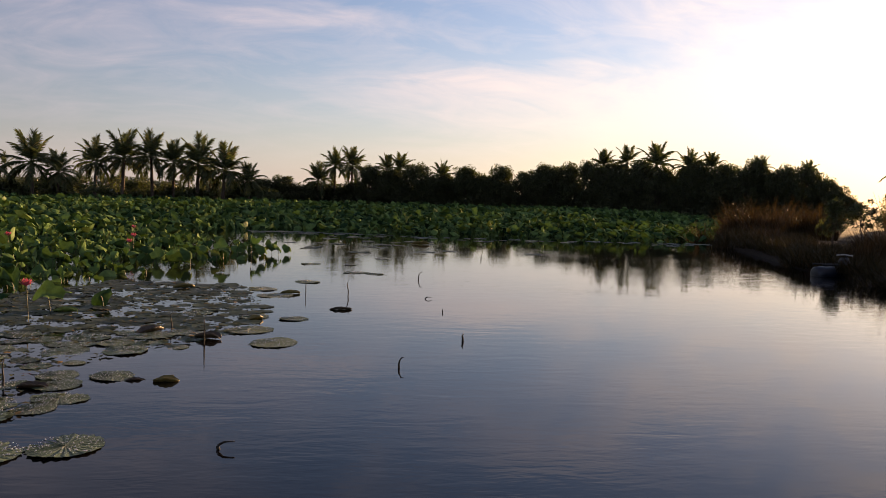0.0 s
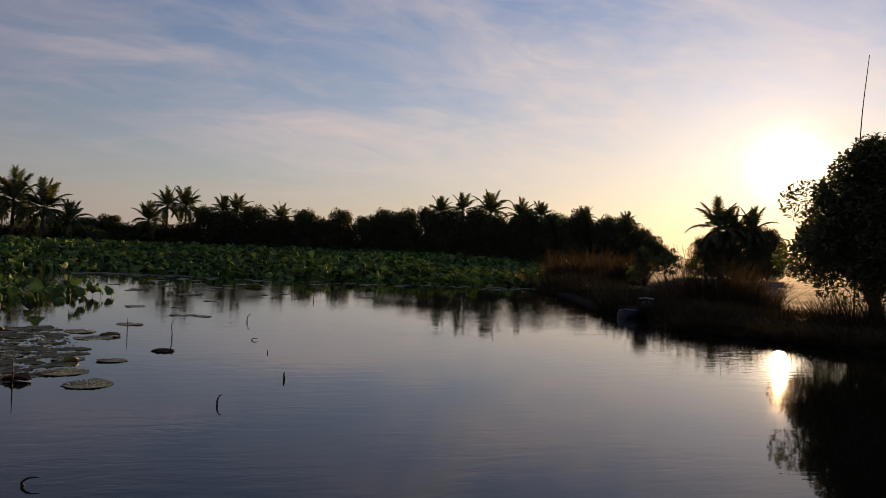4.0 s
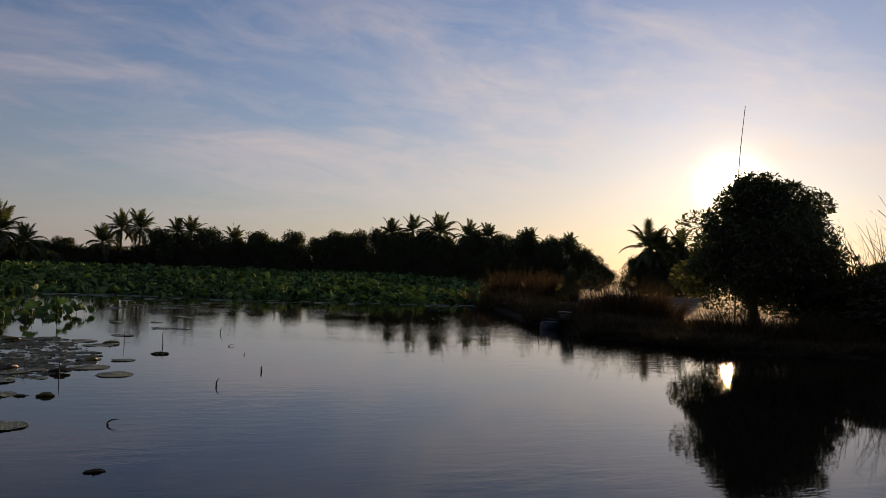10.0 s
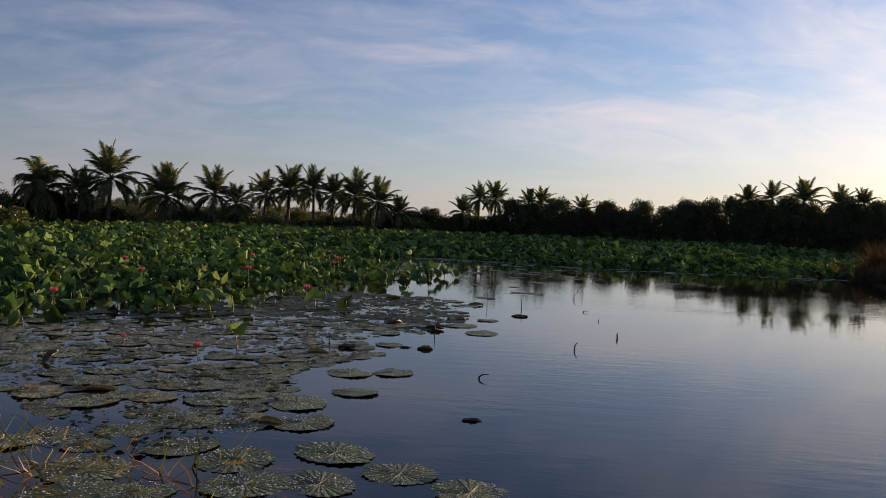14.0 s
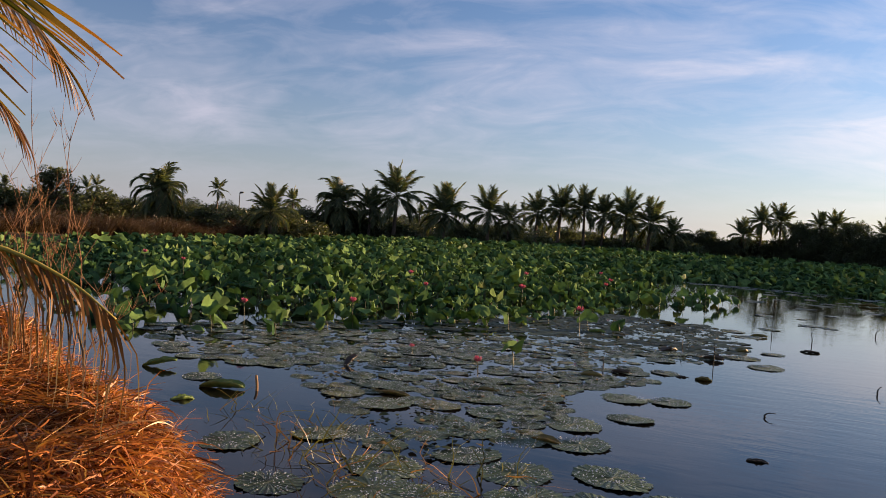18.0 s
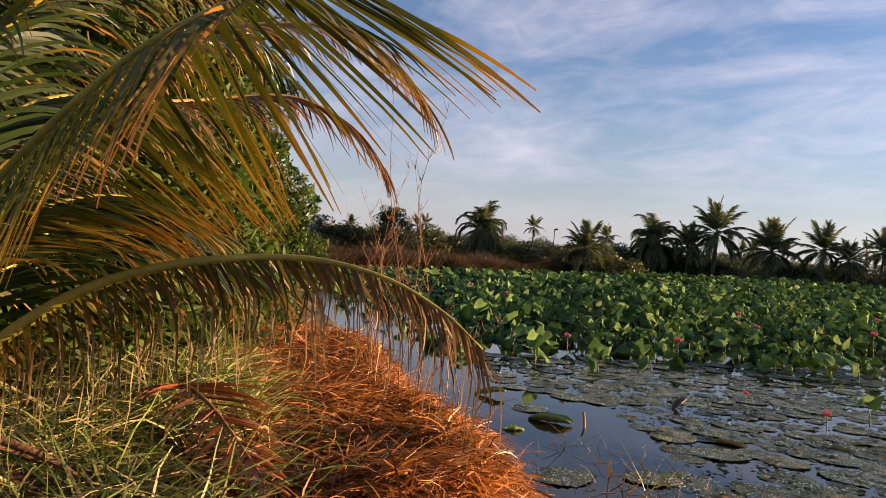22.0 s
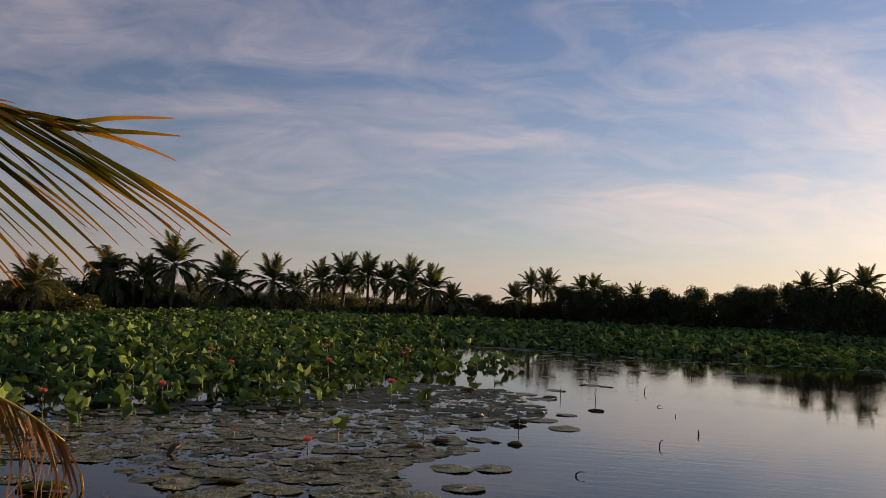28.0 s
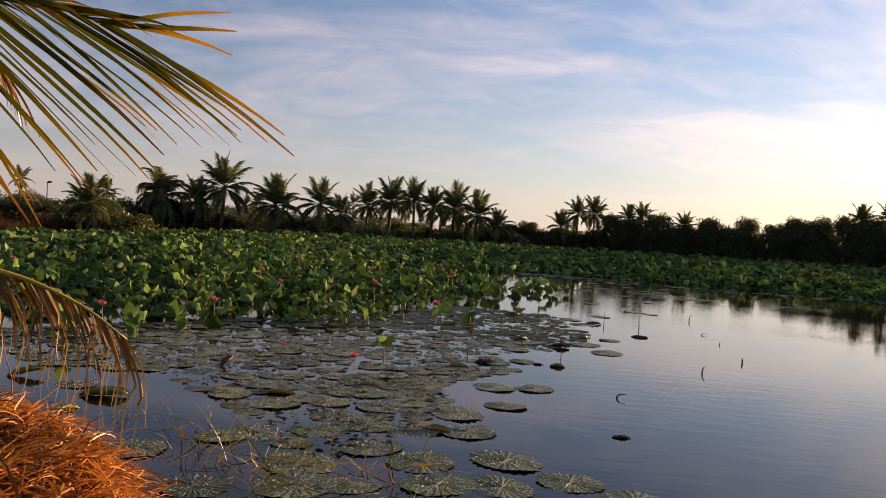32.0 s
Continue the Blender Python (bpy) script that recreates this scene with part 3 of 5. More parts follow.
PAD_SET = [(x, y, 0.25 + 0.04 * math.sin(7 * x + 3 * y)) for x, y in PAD_NEAR] + [(x, y, 0.22 + 0.06 * math.sin(5 * x + 2 * y)) for x, y in PAD_FAR]


def build_pads():
    r = np.random.default_rng(11)
    spots = list(PAD_SET)
    x, y = points_in(PAD_ZONE, 60, r)
    patch = np.sin(1.1 * x + 0.7) * np.sin(1.3 * y - 0.4 * x) + 0.5 * np.sin(2.7 * x - 1.9 * y)
    for a, b, c in zip(x, y, patch):
        s = r.uniform(0.10, 0.26) if b < 11 else r.uniform(0.12, 0.27)
        gap = 0.66 if c > -0.25 else 0.95
        if all((a - c) ** 2 + (b - d) ** 2 > (gap * (s + e)) ** 2 for c, d, e in spots):
            spots.append((a, b, s))
    spots = sorted(spots[:len(PAD_SET)], key=lambda p: math.hypot(p[0], p[1])) + sorted(spots[len(PAD_SET):], key=lambda p: math.hypot(p[0], p[1]))
    rest = spots[290:]
    shore = spline([(-4.5, 37.2), (-2.4, 36.9), (0.4, 35.9), (5, 34.4), (10.3, 34.6), (13.2, 34.6)], 90)
    for a, b in shore:
        rest.append((a + r.normal(0, 0.25), b - abs(r.normal(0, 0.9)), r.uniform(0.12, 0.28)))
    for k in range(26):
        rest.append((r.uniform(-2.6, 5.0), r.uniform(25.5, 34), r.uniform(0.14, 0.3)))
    for i, (a, b, s) in enumerate(spots[:290]):
        ob = whole("floating_leaf", PADS[i % len(PADS)], "grey-green ribbed lotus leaf floating on the water, beaded with dew", "lily pad", "floating leaves",
                   m=pose(a, b, 0.0006 * (i % 13), r.normal(0, 0.7), r.normal(0, 0.7), r.uniform(0, 360)))
        ob.scale = (s, s * r.uniform(0.82, 1.0), s * 0.6)
    form = pad_form(9)[0]
    p = np.array(rest)
    m = turns(r.uniform(0, 6.28, len(p)), r.normal(0, 0.01, len(p)), 0 * p[:, 0], p[:, 2])
    far = fast_mesh("far_floating_leaves", *stamp(*form, m, p * (1, 1, 0)), M_PAD_FAR)
    whole("far_floating_leaves", far, "scattered lotus leaves floating far out on the pond", "lily pad", kind="stuff")


build_pads()


def build_debris():
    """Scraps of leaf and weed that drift between the floating leaves."""
    r = np.random.default_rng(12)
    x, y = points_in(PAD_ZONE, 80, r)
    n = len(x)
    v = np.array([(-1, -0.3, 0), (-0.2, -0.5, 0.15), (1, 0.05, 0.05), (0.1, 0.5, 0.2), (-0.7, 0.4, 0.0)])
    f = np.array([(0, 1, 4), (1, 3, 4), (1, 2, 3)])
    m = turns(r.uniform(0, 6.28, n), r.normal(0, 0.18, n), 0 * x, r.uniform(0.01, 0.05, n))
    whole("leaf_scraps", fast_mesh("leaf_scraps", *stamp(v, f, m, np.stack([x, y, np.full(n, 0.012)], 1)), M_SCRAP), "scraps of dead leaf and weed floating between the lotus leaves", "debris", kind="stuff")


M_SCRAP = leaf_material("leaf_scrap", (0.02, 0.03, 0.015), (0.10, 0.11, 0.05), (0.28, 0.18, 0.07), 0.05, 0.15, 0.5, share=0.86)
build_debris()


# ---- trees ----
def leaf_cards(centre, spread, n, size, r, shell=0.55):
    """n small pointed leaves through a rounded mass, denser near its surface."""
    d = r.normal(0, 1, (n, 3))
    d /= np.linalg.norm(d, axis=1, keepdims=True)
    at = np.asarray(centre) + d * np.asarray(spread) * (shell + (1 - shell) * r.uniform(0, 1, (n, 1)) ** 0.6)
    v = np.array([(0, -0.5, 0), (0.2, 0, 0.05), (0, 0.6, -0.08), (-0.2, 0, 0.05)])
    return stamp(v, [(0, 1, 2, 3)], turns(r.uniform(0, 6.28, n), r.normal(0.5, 0.7, n), r.uniform(0, 6.28, n), size * r.uniform(0.6, 1.3, n)), at)


def tree_meshes(height, width, trunk, leaf, clumps, per, seed, mat, low=0.15):
    """Trunk with limbs, and a crown of leaf clumps with an uneven outline."""
    r = np.random.default_rng(seed)
    base = np.array([0, 0, 0.0])
    fork = np.array([r.normal(0, 0.03) * width, r.normal(0, 0.03) * width, height * 0.35])
    bars = [tube(spline([base - (0, 0, 0.3), base * 0.5 + fork * 0.5 + r.normal(0, 0.03, 3), fork], 6), np.linspace(trunk, trunk * 0.7, 6), 7)]
    crown = []
    for i in range(clumps):
        a = r.uniform(0, 6.28)
        h = r.uniform(low, 1.0)
        q = width * 0.5 * math.sqrt(max(0.08, 1 - (max(h - 0.35, 0) / 0.68) ** 2)) * math.sqrt(r.uniform(0.15, 1.0)) * r.uniform(0.66, 1.0)
        c = np.array([q * math.cos(a), q * math.sin(a), height * (0.06 + 0.86 * h) * r.uniform(0.9, 1.08)])
        s = width * r.uniform(0.09, 0.2)
        crown.append(leaf_cards(c, (s, s, s * 0.75), per, leaf, r))
        if i % 3 == 0:
            bars.append(tube(spline([fork, (fork + c) / 2 + (0, 0, 0.1 * height), c], 5), np.linspace(trunk * 0.45, trunk * 0.1, 5), 5))
    return fast_mesh("tree_trunk", *joined(bars), M_BARK, smooth=True), fast_mesh("tree_crown", *joined(crown), mat)


def put_tree(name, meshes, label, category, group, at, turn=0.0, size=1.0):
    ob = thing(name, label, category, group, at=at, turn=turn)
    ob.scale = (size,) * 3 if isinstance(size, float) else size
    child("trunk", meshes[0], ob)
    child("crown", meshes[1], ob)
    return ob


def on_ground(x, y):
    return float(ground_height(np.array([x]), np.array([y]))[0])


def leaflet_rows(line, length, pairs, lift, droop, width, r, ragged=0.1, start=0.16, seg=5, open_angle=0.95, tip=0.3, plane=None, hang=0.0, sweep=0.55, twist=0.25):
    """The leaflets on both sides of a frond's rib: ribbons that sweep forward and then hang."""
    step = np.r_[0, np.cumsum(np.linalg.norm(np.diff(line, axis=0), axis=1))]
    step /= step[-1]
    t = np.gradient(line, axis=0)
    t /= np.linalg.norm(t, axis=1, keepdims=True)
    paths, ws, acrosses = [], [], []
    for side in (-1, 1):
        for i in range(pairs):
            s = min(1.0, start + (1 - start) * (i + 0.5 + r.normal(0, 0.2)) / pairs)
            root = np.array([np.interp(s, step, line[:, k]) for k in range(3)])
            tan = np.array([np.interp(s, step, t[:, k]) for k in range(3)])
            tan /= np.linalg.norm(tan)
            out = np.cross(tan, (0, 0, 1.0)) if plane is None else np.asarray(plane) - tan * (tan @ np.asarray(plane))
            out *= side / (np.linalg.norm(out) + 1e-6)
            rise = lift if isinstance(lift, float) else float(np.interp(s, (0.25, 0.5, 0.8, 1.0), lift[(side + 1) // 2]))
            up = np.cross(out, tan) * side
            lon = length * (1.2 - (1.2 - tip) * s ** 1.6) * min(1.0, 0.55 + 3 * (s - start)) * r.uniform(1 - ragged, 1 + ragged)
            ang = (open_angle * (1.05 - sweep * s) if isinstance(open_angle, float) else float(np.interp(s, (0.25, 0.5, 0.8, 1.0), open_angle))) + r.normal(0, 0.06)
            d = tan * math.cos(ang) + (out * math.cos(rise) + np.array((0, 0, 1.0)) * math.sin(rise)) * math.sin(ang)
            p, q = [root], d.copy()
            sag = droop * r.uniform(0.7, 1.4) * (1.45 - 0.9 * s)
            for k in range(seg):
                if hang and k >= seg * (1 - hang):
                    q = q * 0.3 + np.array((0, 0, -1.0)) + r.normal(0, 0.2, 3)
                q = q + np.array((0, 0, -1.0)) * sag * (0.35 + 0.5 * k) + r.normal(0, 0.02, 3)
                q /= np.linalg.norm(q)
                p.append(p[-1] + q * lon / seg)
            p = np.array(p)
            u = np.linspace(0, 1, seg + 1)
            ws.append(width * (1.12 - 0.4 * s) * (0.4 + 0.8 * np.sin(np.pi * (0.15 + 0.6 * u))) * (1.05 - u) ** 0.55 * np.where(u > 1 - hang, 0.62, 1.0))
            g = np.gradient(p, axis=0)
            g /= np.linalg.norm(g, axis=1, keepdims=True) + 1e-9
            face = tan + 0.25 * up + r.normal(0, twist, 3)
            a = face - g * (g @ face)[:, None]
            a /= np.linalg.norm(a, axis=1, keepdims=True) + 1e-9
            paths.append(p), acrosses.append(a)
    return np.array(paths), np.array(ws), np.array(acrosses)


def far_palm(fronds, seed, bow=1.0):
    """A coconut palm some way off: a bent trunk of height 1 and a crown of feathered fronds of reach 1.75 about its top."""
    r = np.random.default_rng(seed)
    lean = r.normal(0, 0.25, 2)
    trunk = tube(spline([(lean[0], lean[1], -0.05), (lean[0] * 0.5, lean[1] * 0.4, 0.5), (0, 0, 1.0)], 8), np.linspace(0.17, 0.11, 8), 8)
    leaves, reach = [], 2.3
    for i in range(fronds):
        a = i * 2.4 + r.normal(0, 0.25)
        u = i / fronds
        el = 1.48 - (1.85 + 0.2 * bow) * u + r.normal(0, 0.1)
        way = np.array([math.cos(a), math.sin(a), 0])
        l = reach * r.uniform(0.82, 1.05)
        curl = bow if bow > 1 else 0.5 + 0.55 * u
        p, q, line = np.zeros(3), el, [np.zeros(3)]
        for k in range(7):
            q -= curl * (0.075 + 0.046 * k) * max(0.3, math.cos(q))
            p = p + (way * math.cos(q) + np.array((0, 0, 1.0)) * math.sin(q)) * l / 7
            line.append(p.copy())
        line = spline(line, 22)
        rib = tube(line, np.linspace(0.035, 0.008, 22), 3, False)
        rows = strips(*leaflet_rows(line, reach * 0.29, 40, 0.0, 0.24, 0.07, r, seg=3, ragged=0.2, tip=0.55, open_angle=0.88))[:2]
        leaves.append(fast_mesh("palm_frond", *joined([rib, rows]), M_PALM_FAR))
    return fast_mesh("palm_trunk", *trunk, M_BARK, smooth=True), leaves


PALM_FORMS = [far_palm(n, 50 + i) for i, n in enumerate((25, 22, 27, 21))]
OLD_PALM = far_palm(38, 61, 1.7)
# x, y, height of the crown's heart, reach of the fronds
PALM_LEFT = [(-41.4, 31.5, 1.5, .9), (-36.1, 37.4, 3.3, 1.75), (-31.1, 41.7, 2.5, 1.5), (-39.7, 63.6, 4.0, 2.6), (-37.2, 65.1, 3.7, 1.8), (-35.1, 66.2, 5.2, 2.5), (-31, 68.2, 3.9, 2.4),
              (-27.3, 69.8, 4.2, 2.2), (-25.5, 70.5, 3.3, 1.5), (-26.1, 80.8, 4.6, 1.9), (-23.8, 81.5, 5.2, 2.2), (-21.5, 82.2, 5.4, 2.2), (-19.5, 82.7, 4.8, 1.8), (-17.3, 83.1, 4.9, 2.3), (-14.9, 83.6, 4.3, 2.3),
              (-12.7, 84, 3.2, 1.6)]
PALM_RIGHT = [(-6.6, 92.6, 3.6, 1.7), (-4.8, 93, 5.2, 1.65), (-2.9, 93, 5.3, 1.75), (0.9, 93, 5.0, 1.5), (2.4, 93, 5.1, 1.5), (7, 93, 4.4, 1.4),
              (24.4, 90, 6.0, 1.45), (26.7, 89, 6.4, 1.7), (29.6, 88, 6.3, 2.05), (32.8, 87, 5.9, 1.65), (34.8, 86, 5.9, 1.4), (39.5, 84.5, 5.8, 1.25), (43.5, 82.5, 5.5, 1.0), (32.9, 50.1, 4.2, 1.6), (33.8, 49.7, 3.9, 1.35), (34.7, 49.0, 4.0, 1.4)]


def build_palms():
    r = np.random.default_rng(55)
    rows = [(*p, 0) for p in PALM_LEFT + PALM_RIGHT]
    for k in range(16):
        a, d = r.uniform(9, 62), r.uniform(100, 135)
        rows.append((-math.sin(radians(a)) * d, math.cos(radians(a)) * d, r.uniform(3.8, 5.6), r.uniform(1.3, 1.8), 1))
    for i, (x, y, h, reach, far) in enumerate(rows):
        form, g = OLD_PALM if i in (1, 3) else PALM_FORMS[i % 4], on_ground(x, y)
        h = h - 0.35 * reach
        ob = thing("coconut_palm", "hazy coconut palm in the woods beyond the field" if far else "coconut palm with a feathery crown on the far bank", "palm tree", "palms along the far bank", at=(x, y, g), turn=i * 77.0)
        child("trunk", form[0], ob).scale = (reach / 1.9, reach / 1.9, h - g)
        s = reach / 1.8
        for leaf in form[1][::2 if far else 1]:
            one = child("frond", leaf, ob)
            one.location, one.scale = (0, 0, h - g), (s, s, s)


build_palms()

MANGO = [tree_meshes(5.0, 5.8, 0.16, 0.27, 120, 170, 60 + i, M_TREE, 0.0) for i in range(4)]
HEDGE = [(-0.8, 92, 4.6), (1.6, 92.5, 4.3), (4.2, 92, 4.9), (7.2, 93, 4.1), (9.4, 92, 4.8), (11.4, 92.5, 4.3), (13.6, 92, 5.0), (16.2, 91.5, 4.5), (18.4, 91, 5.2), (20.4, 90.5, 5.6), (22.8, 90, 5.7), (25.6, 89.5, 5.6),
         (28.2, 88.5, 5.8), (30.8, 87.5, 5.3), (33.4, 86.5, 5.9), (36.0, 85.5, 5.6), (38.6, 84.0, 6.1), (41.0, 82.5, 5.7), (42.6, 81.3, 5.4), (44.2, 79.8, 4.2), (45.2, 78.6, 2.8),
          (24.2, 89, 5.0), (27.0, 88, 4.9), (29.6, 87, 4.7), (32.2, 86, 5.0), (34.8, 85, 4.8), (37.3, 83.8, 5.2), (39.9, 82.4, 4.9), (17.4, 90.5, 4.2), (12.4, 91.5, 3.9), (5.7, 92, 3.7),
         (-10.2, 91.5, 3.3), (-12.5, 91, 2.9), (-8.2, 92, 2.4)]
CLUMP = [(32.4, 50.6, 2.9), (33.4, 50.2, 3.4), (34.6, 49.3, 3.7), (35.6, 48.4, 3.6)]


def build_hedge():
    for i, (x, y, h) in enumerate(HEDGE):
        g = on_ground(x, y)
        put_tree("mango_tree", MANGO[i % 4], "dense dark mango tree in a row along the far bank", "tree", "trees along the far bank", (x, y, g), i * 53.0, (0.66, 0.8, (h - g) / 5.0))
    for i, (x, y, h) in enumerate(CLUMP):
        g = on_ground(x, y)
        put_tree("mango_tree", MANGO[i % 4], "small mango tree below a few palms beyond the sunny bank", "tree", "trees beyond the sunny bank", (x, y, g), i * 71.0, (0.45, 0.45, (h - g) / 5.0))


build_hedge()

# low scrub under the palms and woods with tinted-in haze behind the left end of the field
SCRUB = [tree_meshes(2.2, 3.2, 0.05, 0.26, 30, 70, 80 + i, M_TREE, 0.0) for i in range(3)]
WOOD = [tree_meshes(6.0, 7.0, 0.2, 0.40, 40, 60, 90 + i, M_WOOD_HAZED, 0.0) for i in range(3)]


def build_scrub():
    r = np.random.default_rng(21)
    line = spline([(-46, 24), (-42, 38), (-42, 60), (-45, 74), (-34, 89), (-14, 94), (-3, 96)], 64)
    for i, (x, y) in enumerate(line[:, :2]):
        x, y = x + r.normal(0, 0.8), y + r.normal(0, 0.8)
        s = r.uniform(0.6, 1.1)
        put_tree("shrub", SCRUB[i % 3], "low dark shrub on the far bank", "shrub", "shrubs under the palms", (x, y, on_ground(x, y)), r.uniform(0, 360), (1.2 * s, 1.2 * s, s))
    for i, (x, y, h, reach) in enumerate(PALM_LEFT[1:] + PALM_RIGHT[:6]):
        for k in range(5):
            a, b = x + r.normal(0, 1.5), y + r.uniform(0.6, 2.5)
            put_tree("shrub", SCRUB[(i + k) % 3], "low dark shrub on the far bank", "shrub", "shrubs under the palms", (a, b, on_ground(a, b)), r.uniform(0, 360), (1.15, 1.15, float(r.uniform(0.6, 1.3))))
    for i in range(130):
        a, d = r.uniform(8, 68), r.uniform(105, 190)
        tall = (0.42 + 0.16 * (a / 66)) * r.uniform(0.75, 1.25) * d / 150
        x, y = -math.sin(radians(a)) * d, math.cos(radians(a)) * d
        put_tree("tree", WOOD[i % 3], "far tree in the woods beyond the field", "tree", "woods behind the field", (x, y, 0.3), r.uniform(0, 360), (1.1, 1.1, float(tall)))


build_scrub()
ROUND = tree_meshes(3.6, 3.0, 0.12, 0.22, 40, 90, 99, M_TREE, 0.3)
put_tree("round_tree", ROUND, "dark round-crowned tree beyond the lotus field", "tree", "", (-40.2, 33.3, 0.3))

BIG = tree_meshes(4.4, 4.2, 0.17, 0.15, 130, 520, 108, M_TREE, 0.2)
put_tree("shade_tree", BIG, "broad dense tree on the bank with the sun behind it", "tree", "", (15.95, 18.5, on_ground(15.95, 18.5) - 0.05), 150.0)
put_tree("sapling", ROUND, "small dark sapling on the sunny bank", "tree", "", (15.4, 29.0, on_ground(15.4, 29.0)), 20.0, (0.30, 0.30, 0.46))
SIDE = tree_meshes(3.6, 4.0, 0.14, 0.22, 90, 160, 102, M_TREE, 0.0)
for sx, sy, sz in ((19.2, 13.8, 0.66), (20.8, 12.4, 1.4), (18.9, 16.0, 0.62), (17.6, 16.4, 0.5), (20.4, 14.0, .8)):
    put_tree("bush", SIDE, "dark bush crowding the bank", "bush", "bushes on the sunny bank", (sx, sy, on_ground(sx, sy) - 0.05), sx * 40, (1.0, 1.0, sz))
BUSH = tree_meshes(3.0, 2.6, 0.07, 0.115, 95, 280, 103, M_BUSH, 0.0)
SHADE = tree_meshes(3.4, 3.0, 0.08, 0.13, 90, 200, 104, M_BUSH, 0.0)
for sx, sy, sz in ((-7.2, 0.2, 1.3), (-7.15, 2.75, 1.4), (-6.4, -1.6, 1.3), (-8.6, 3.5, 1.05), (-6.3, 1.4, 1.0)):
    put_tree("bush", SHADE, "dense leafy bush behind the near palm", "bush", "bushes behind the palm", (sx, sy, on_ground(sx, sy)), sx * 70, (1.0, 1.0, sz))
put_tree("green_bush", BUSH, "leafy green bush behind the near palm", "bush", "", (-9.3, 5.05, on_ground(-9.3, 5.05)), 30.0, (0.72, 0.72, 0.86))


# ---- grass, reeds and straw ----
def blades(x, y, z, length, lean, droop, width, r, seg=4, vary=None, yaw=None, crook=0.16):
    """Loose blades from given feet: each leans its own way and bends over."""
    n = len(x)
    a = r.uniform(0, 6.28, n) if yaw is None else yaw
    el = np.pi / 2 - np.abs(r.normal(lean, lean * 0.6 + 0.05 if vary is None else vary, n))
    p = np.stack([x, y, z], 1)
    out = [p]
    l = length * r.uniform(0.45, 1.4, n)
    for k in range(seg):
        el = el - droop * r.uniform(0.2, 1.6, n)
        a = a + r.normal(0, crook, n)
        p = p + np.stack([np.cos(a) * np.cos(el), np.sin(a) * np.cos(el), np.sin(el)], 1) * (l / seg)[:, None]
        out.append(p)
    paths = np.stack(out, 1)
    w = width * r.uniform(0.5, 1.5, (n, 1)) * np.linspace(1, 0.25, seg + 1)[None]
    t = paths[:, -1] - paths[:, 0]
    t /= np.linalg.norm(t, axis=1, keepdims=True) + 1e-9
    h = np.cross(t, (0.02, 0.03, 1.0))
    h /= np.linalg.norm(h, axis=1, keepdims=True) + 1e-9
    b = r.uniform(0, 6.28, (n, 1))
    across = (np.cos(b) * h + np.sin(b) * np.cross(t, h))[:, None].repeat(seg + 1, 1)
    return strips(paths, w, across)


STRAW_ZONE = [(-2.15, 2.5), (-2.7, 3.12), (-3.25, 3.58), (-3.9, 3.92), (-4.45, 4.4), (-5.2, 4.7), (-6.2, 5.1), (-7.2, 5.8), (-8.6, 6.6), (-9.6, 5.6), (-8.2, 3.4), (-6.9, 2.7), (-5.3, 2.15), (-4.2, 1.85), (-3.4, 1.6), (-2.6, 1.3)]


def heap(x, y):
    """Height of the raked straw above the bank."""
    e = edge_distance(STRAW_ZONE, x, y) * np.where(inside(STRAW_ZONE, x, y), 1, 0)
    return (0.06 + 0.15 * np.clip((x + 4.3) / 0.8, 0, 1) + 0.06 * np.sin(4 * x + 1) * np.sin(3.3 * y) + 0.03 * np.sin(9 * x + 2 * y) * np.sin(8 * y - 3 * x)) * np.clip(e / 0.16, 0, 1) ** 0.5


def build_straw():
    r = np.random.default_rng(31)
    x, y = points_in(STRAW_ZONE, 2600, r)
    deep = r.uniform(0.35, 1.0, len(x))
    z = np.maximum(ground_height(x, y), 0.0) + np.maximum(heap(x, y), 0) * deep
    lie = 2.2 * np.sin(1.3 * x + 0.7 * y) + 1.9 * np.sin(2.1 * y - 0.9 * x) + np.round(2 * np.sin(3.1 * x) * np.sin(2.7 * y)) + r.normal(0, 1.1, len(x))
    e = edge_distance(STRAW_ZONE, x, y)
    lie = np.where(e < 0.45, 2.6 + np.pi * r.integers(0, 2, len(x)) + r.normal(0, 0.45, len(x)), lie)
    flat = (r.random(len(x)) < 0.88) | (e < 0.3)
    lay = blades(x[flat], y[flat], z[flat] + 0.03, np.where(e[flat] < 0.45, 0.26, 0.32), 1.3, 0.17, 0.0108, r, 5, 0.3, lie[flat], 0.35)
    stand = blades(x[~flat], y[~flat], z[~flat], 0.28, 0.8, 0.32, 0.010, r, 4, 0.4, lie[~flat], 0.3)
    v, f = joined([lay[:2], stand[:2]])
    whole("straw", fast_mesh("straw", v, f, M_STRAW), "heap of raked dry orange-brown straw on the pond bank", "straw", kind="stuff")
    r = np.random.default_rng(32)
    zone = [(-2.2, 1.1), (-3.0, 1.65), (-4.3, 2.4), (-6.5, 3.4), (-9, 4.6), (-12, 3.0), (-9, 0), (-5, -1.5), (-1.5, -1.2)]
    x, y = points_in(zone, 1000, r)
    keep = (np.abs(y - 1.72) > 0.3) | (x < -4.6) | (r.random(len(x)) < 0.2)
    x, y = x[keep], y[keep]
    v, f, uv = blades(x, y, ground_height(x, y) + r.uniform(0, 0.2, len(x)), 0.5, 1.0, 0.24, 0.013, r, 4, 0.35)
    whole("bank_grass", fast_mesh("bank_grass", v, f, M_GRASS), "tangled green and yellow grass on the bank under the palm", "grass", kind="stuff")


build_straw()


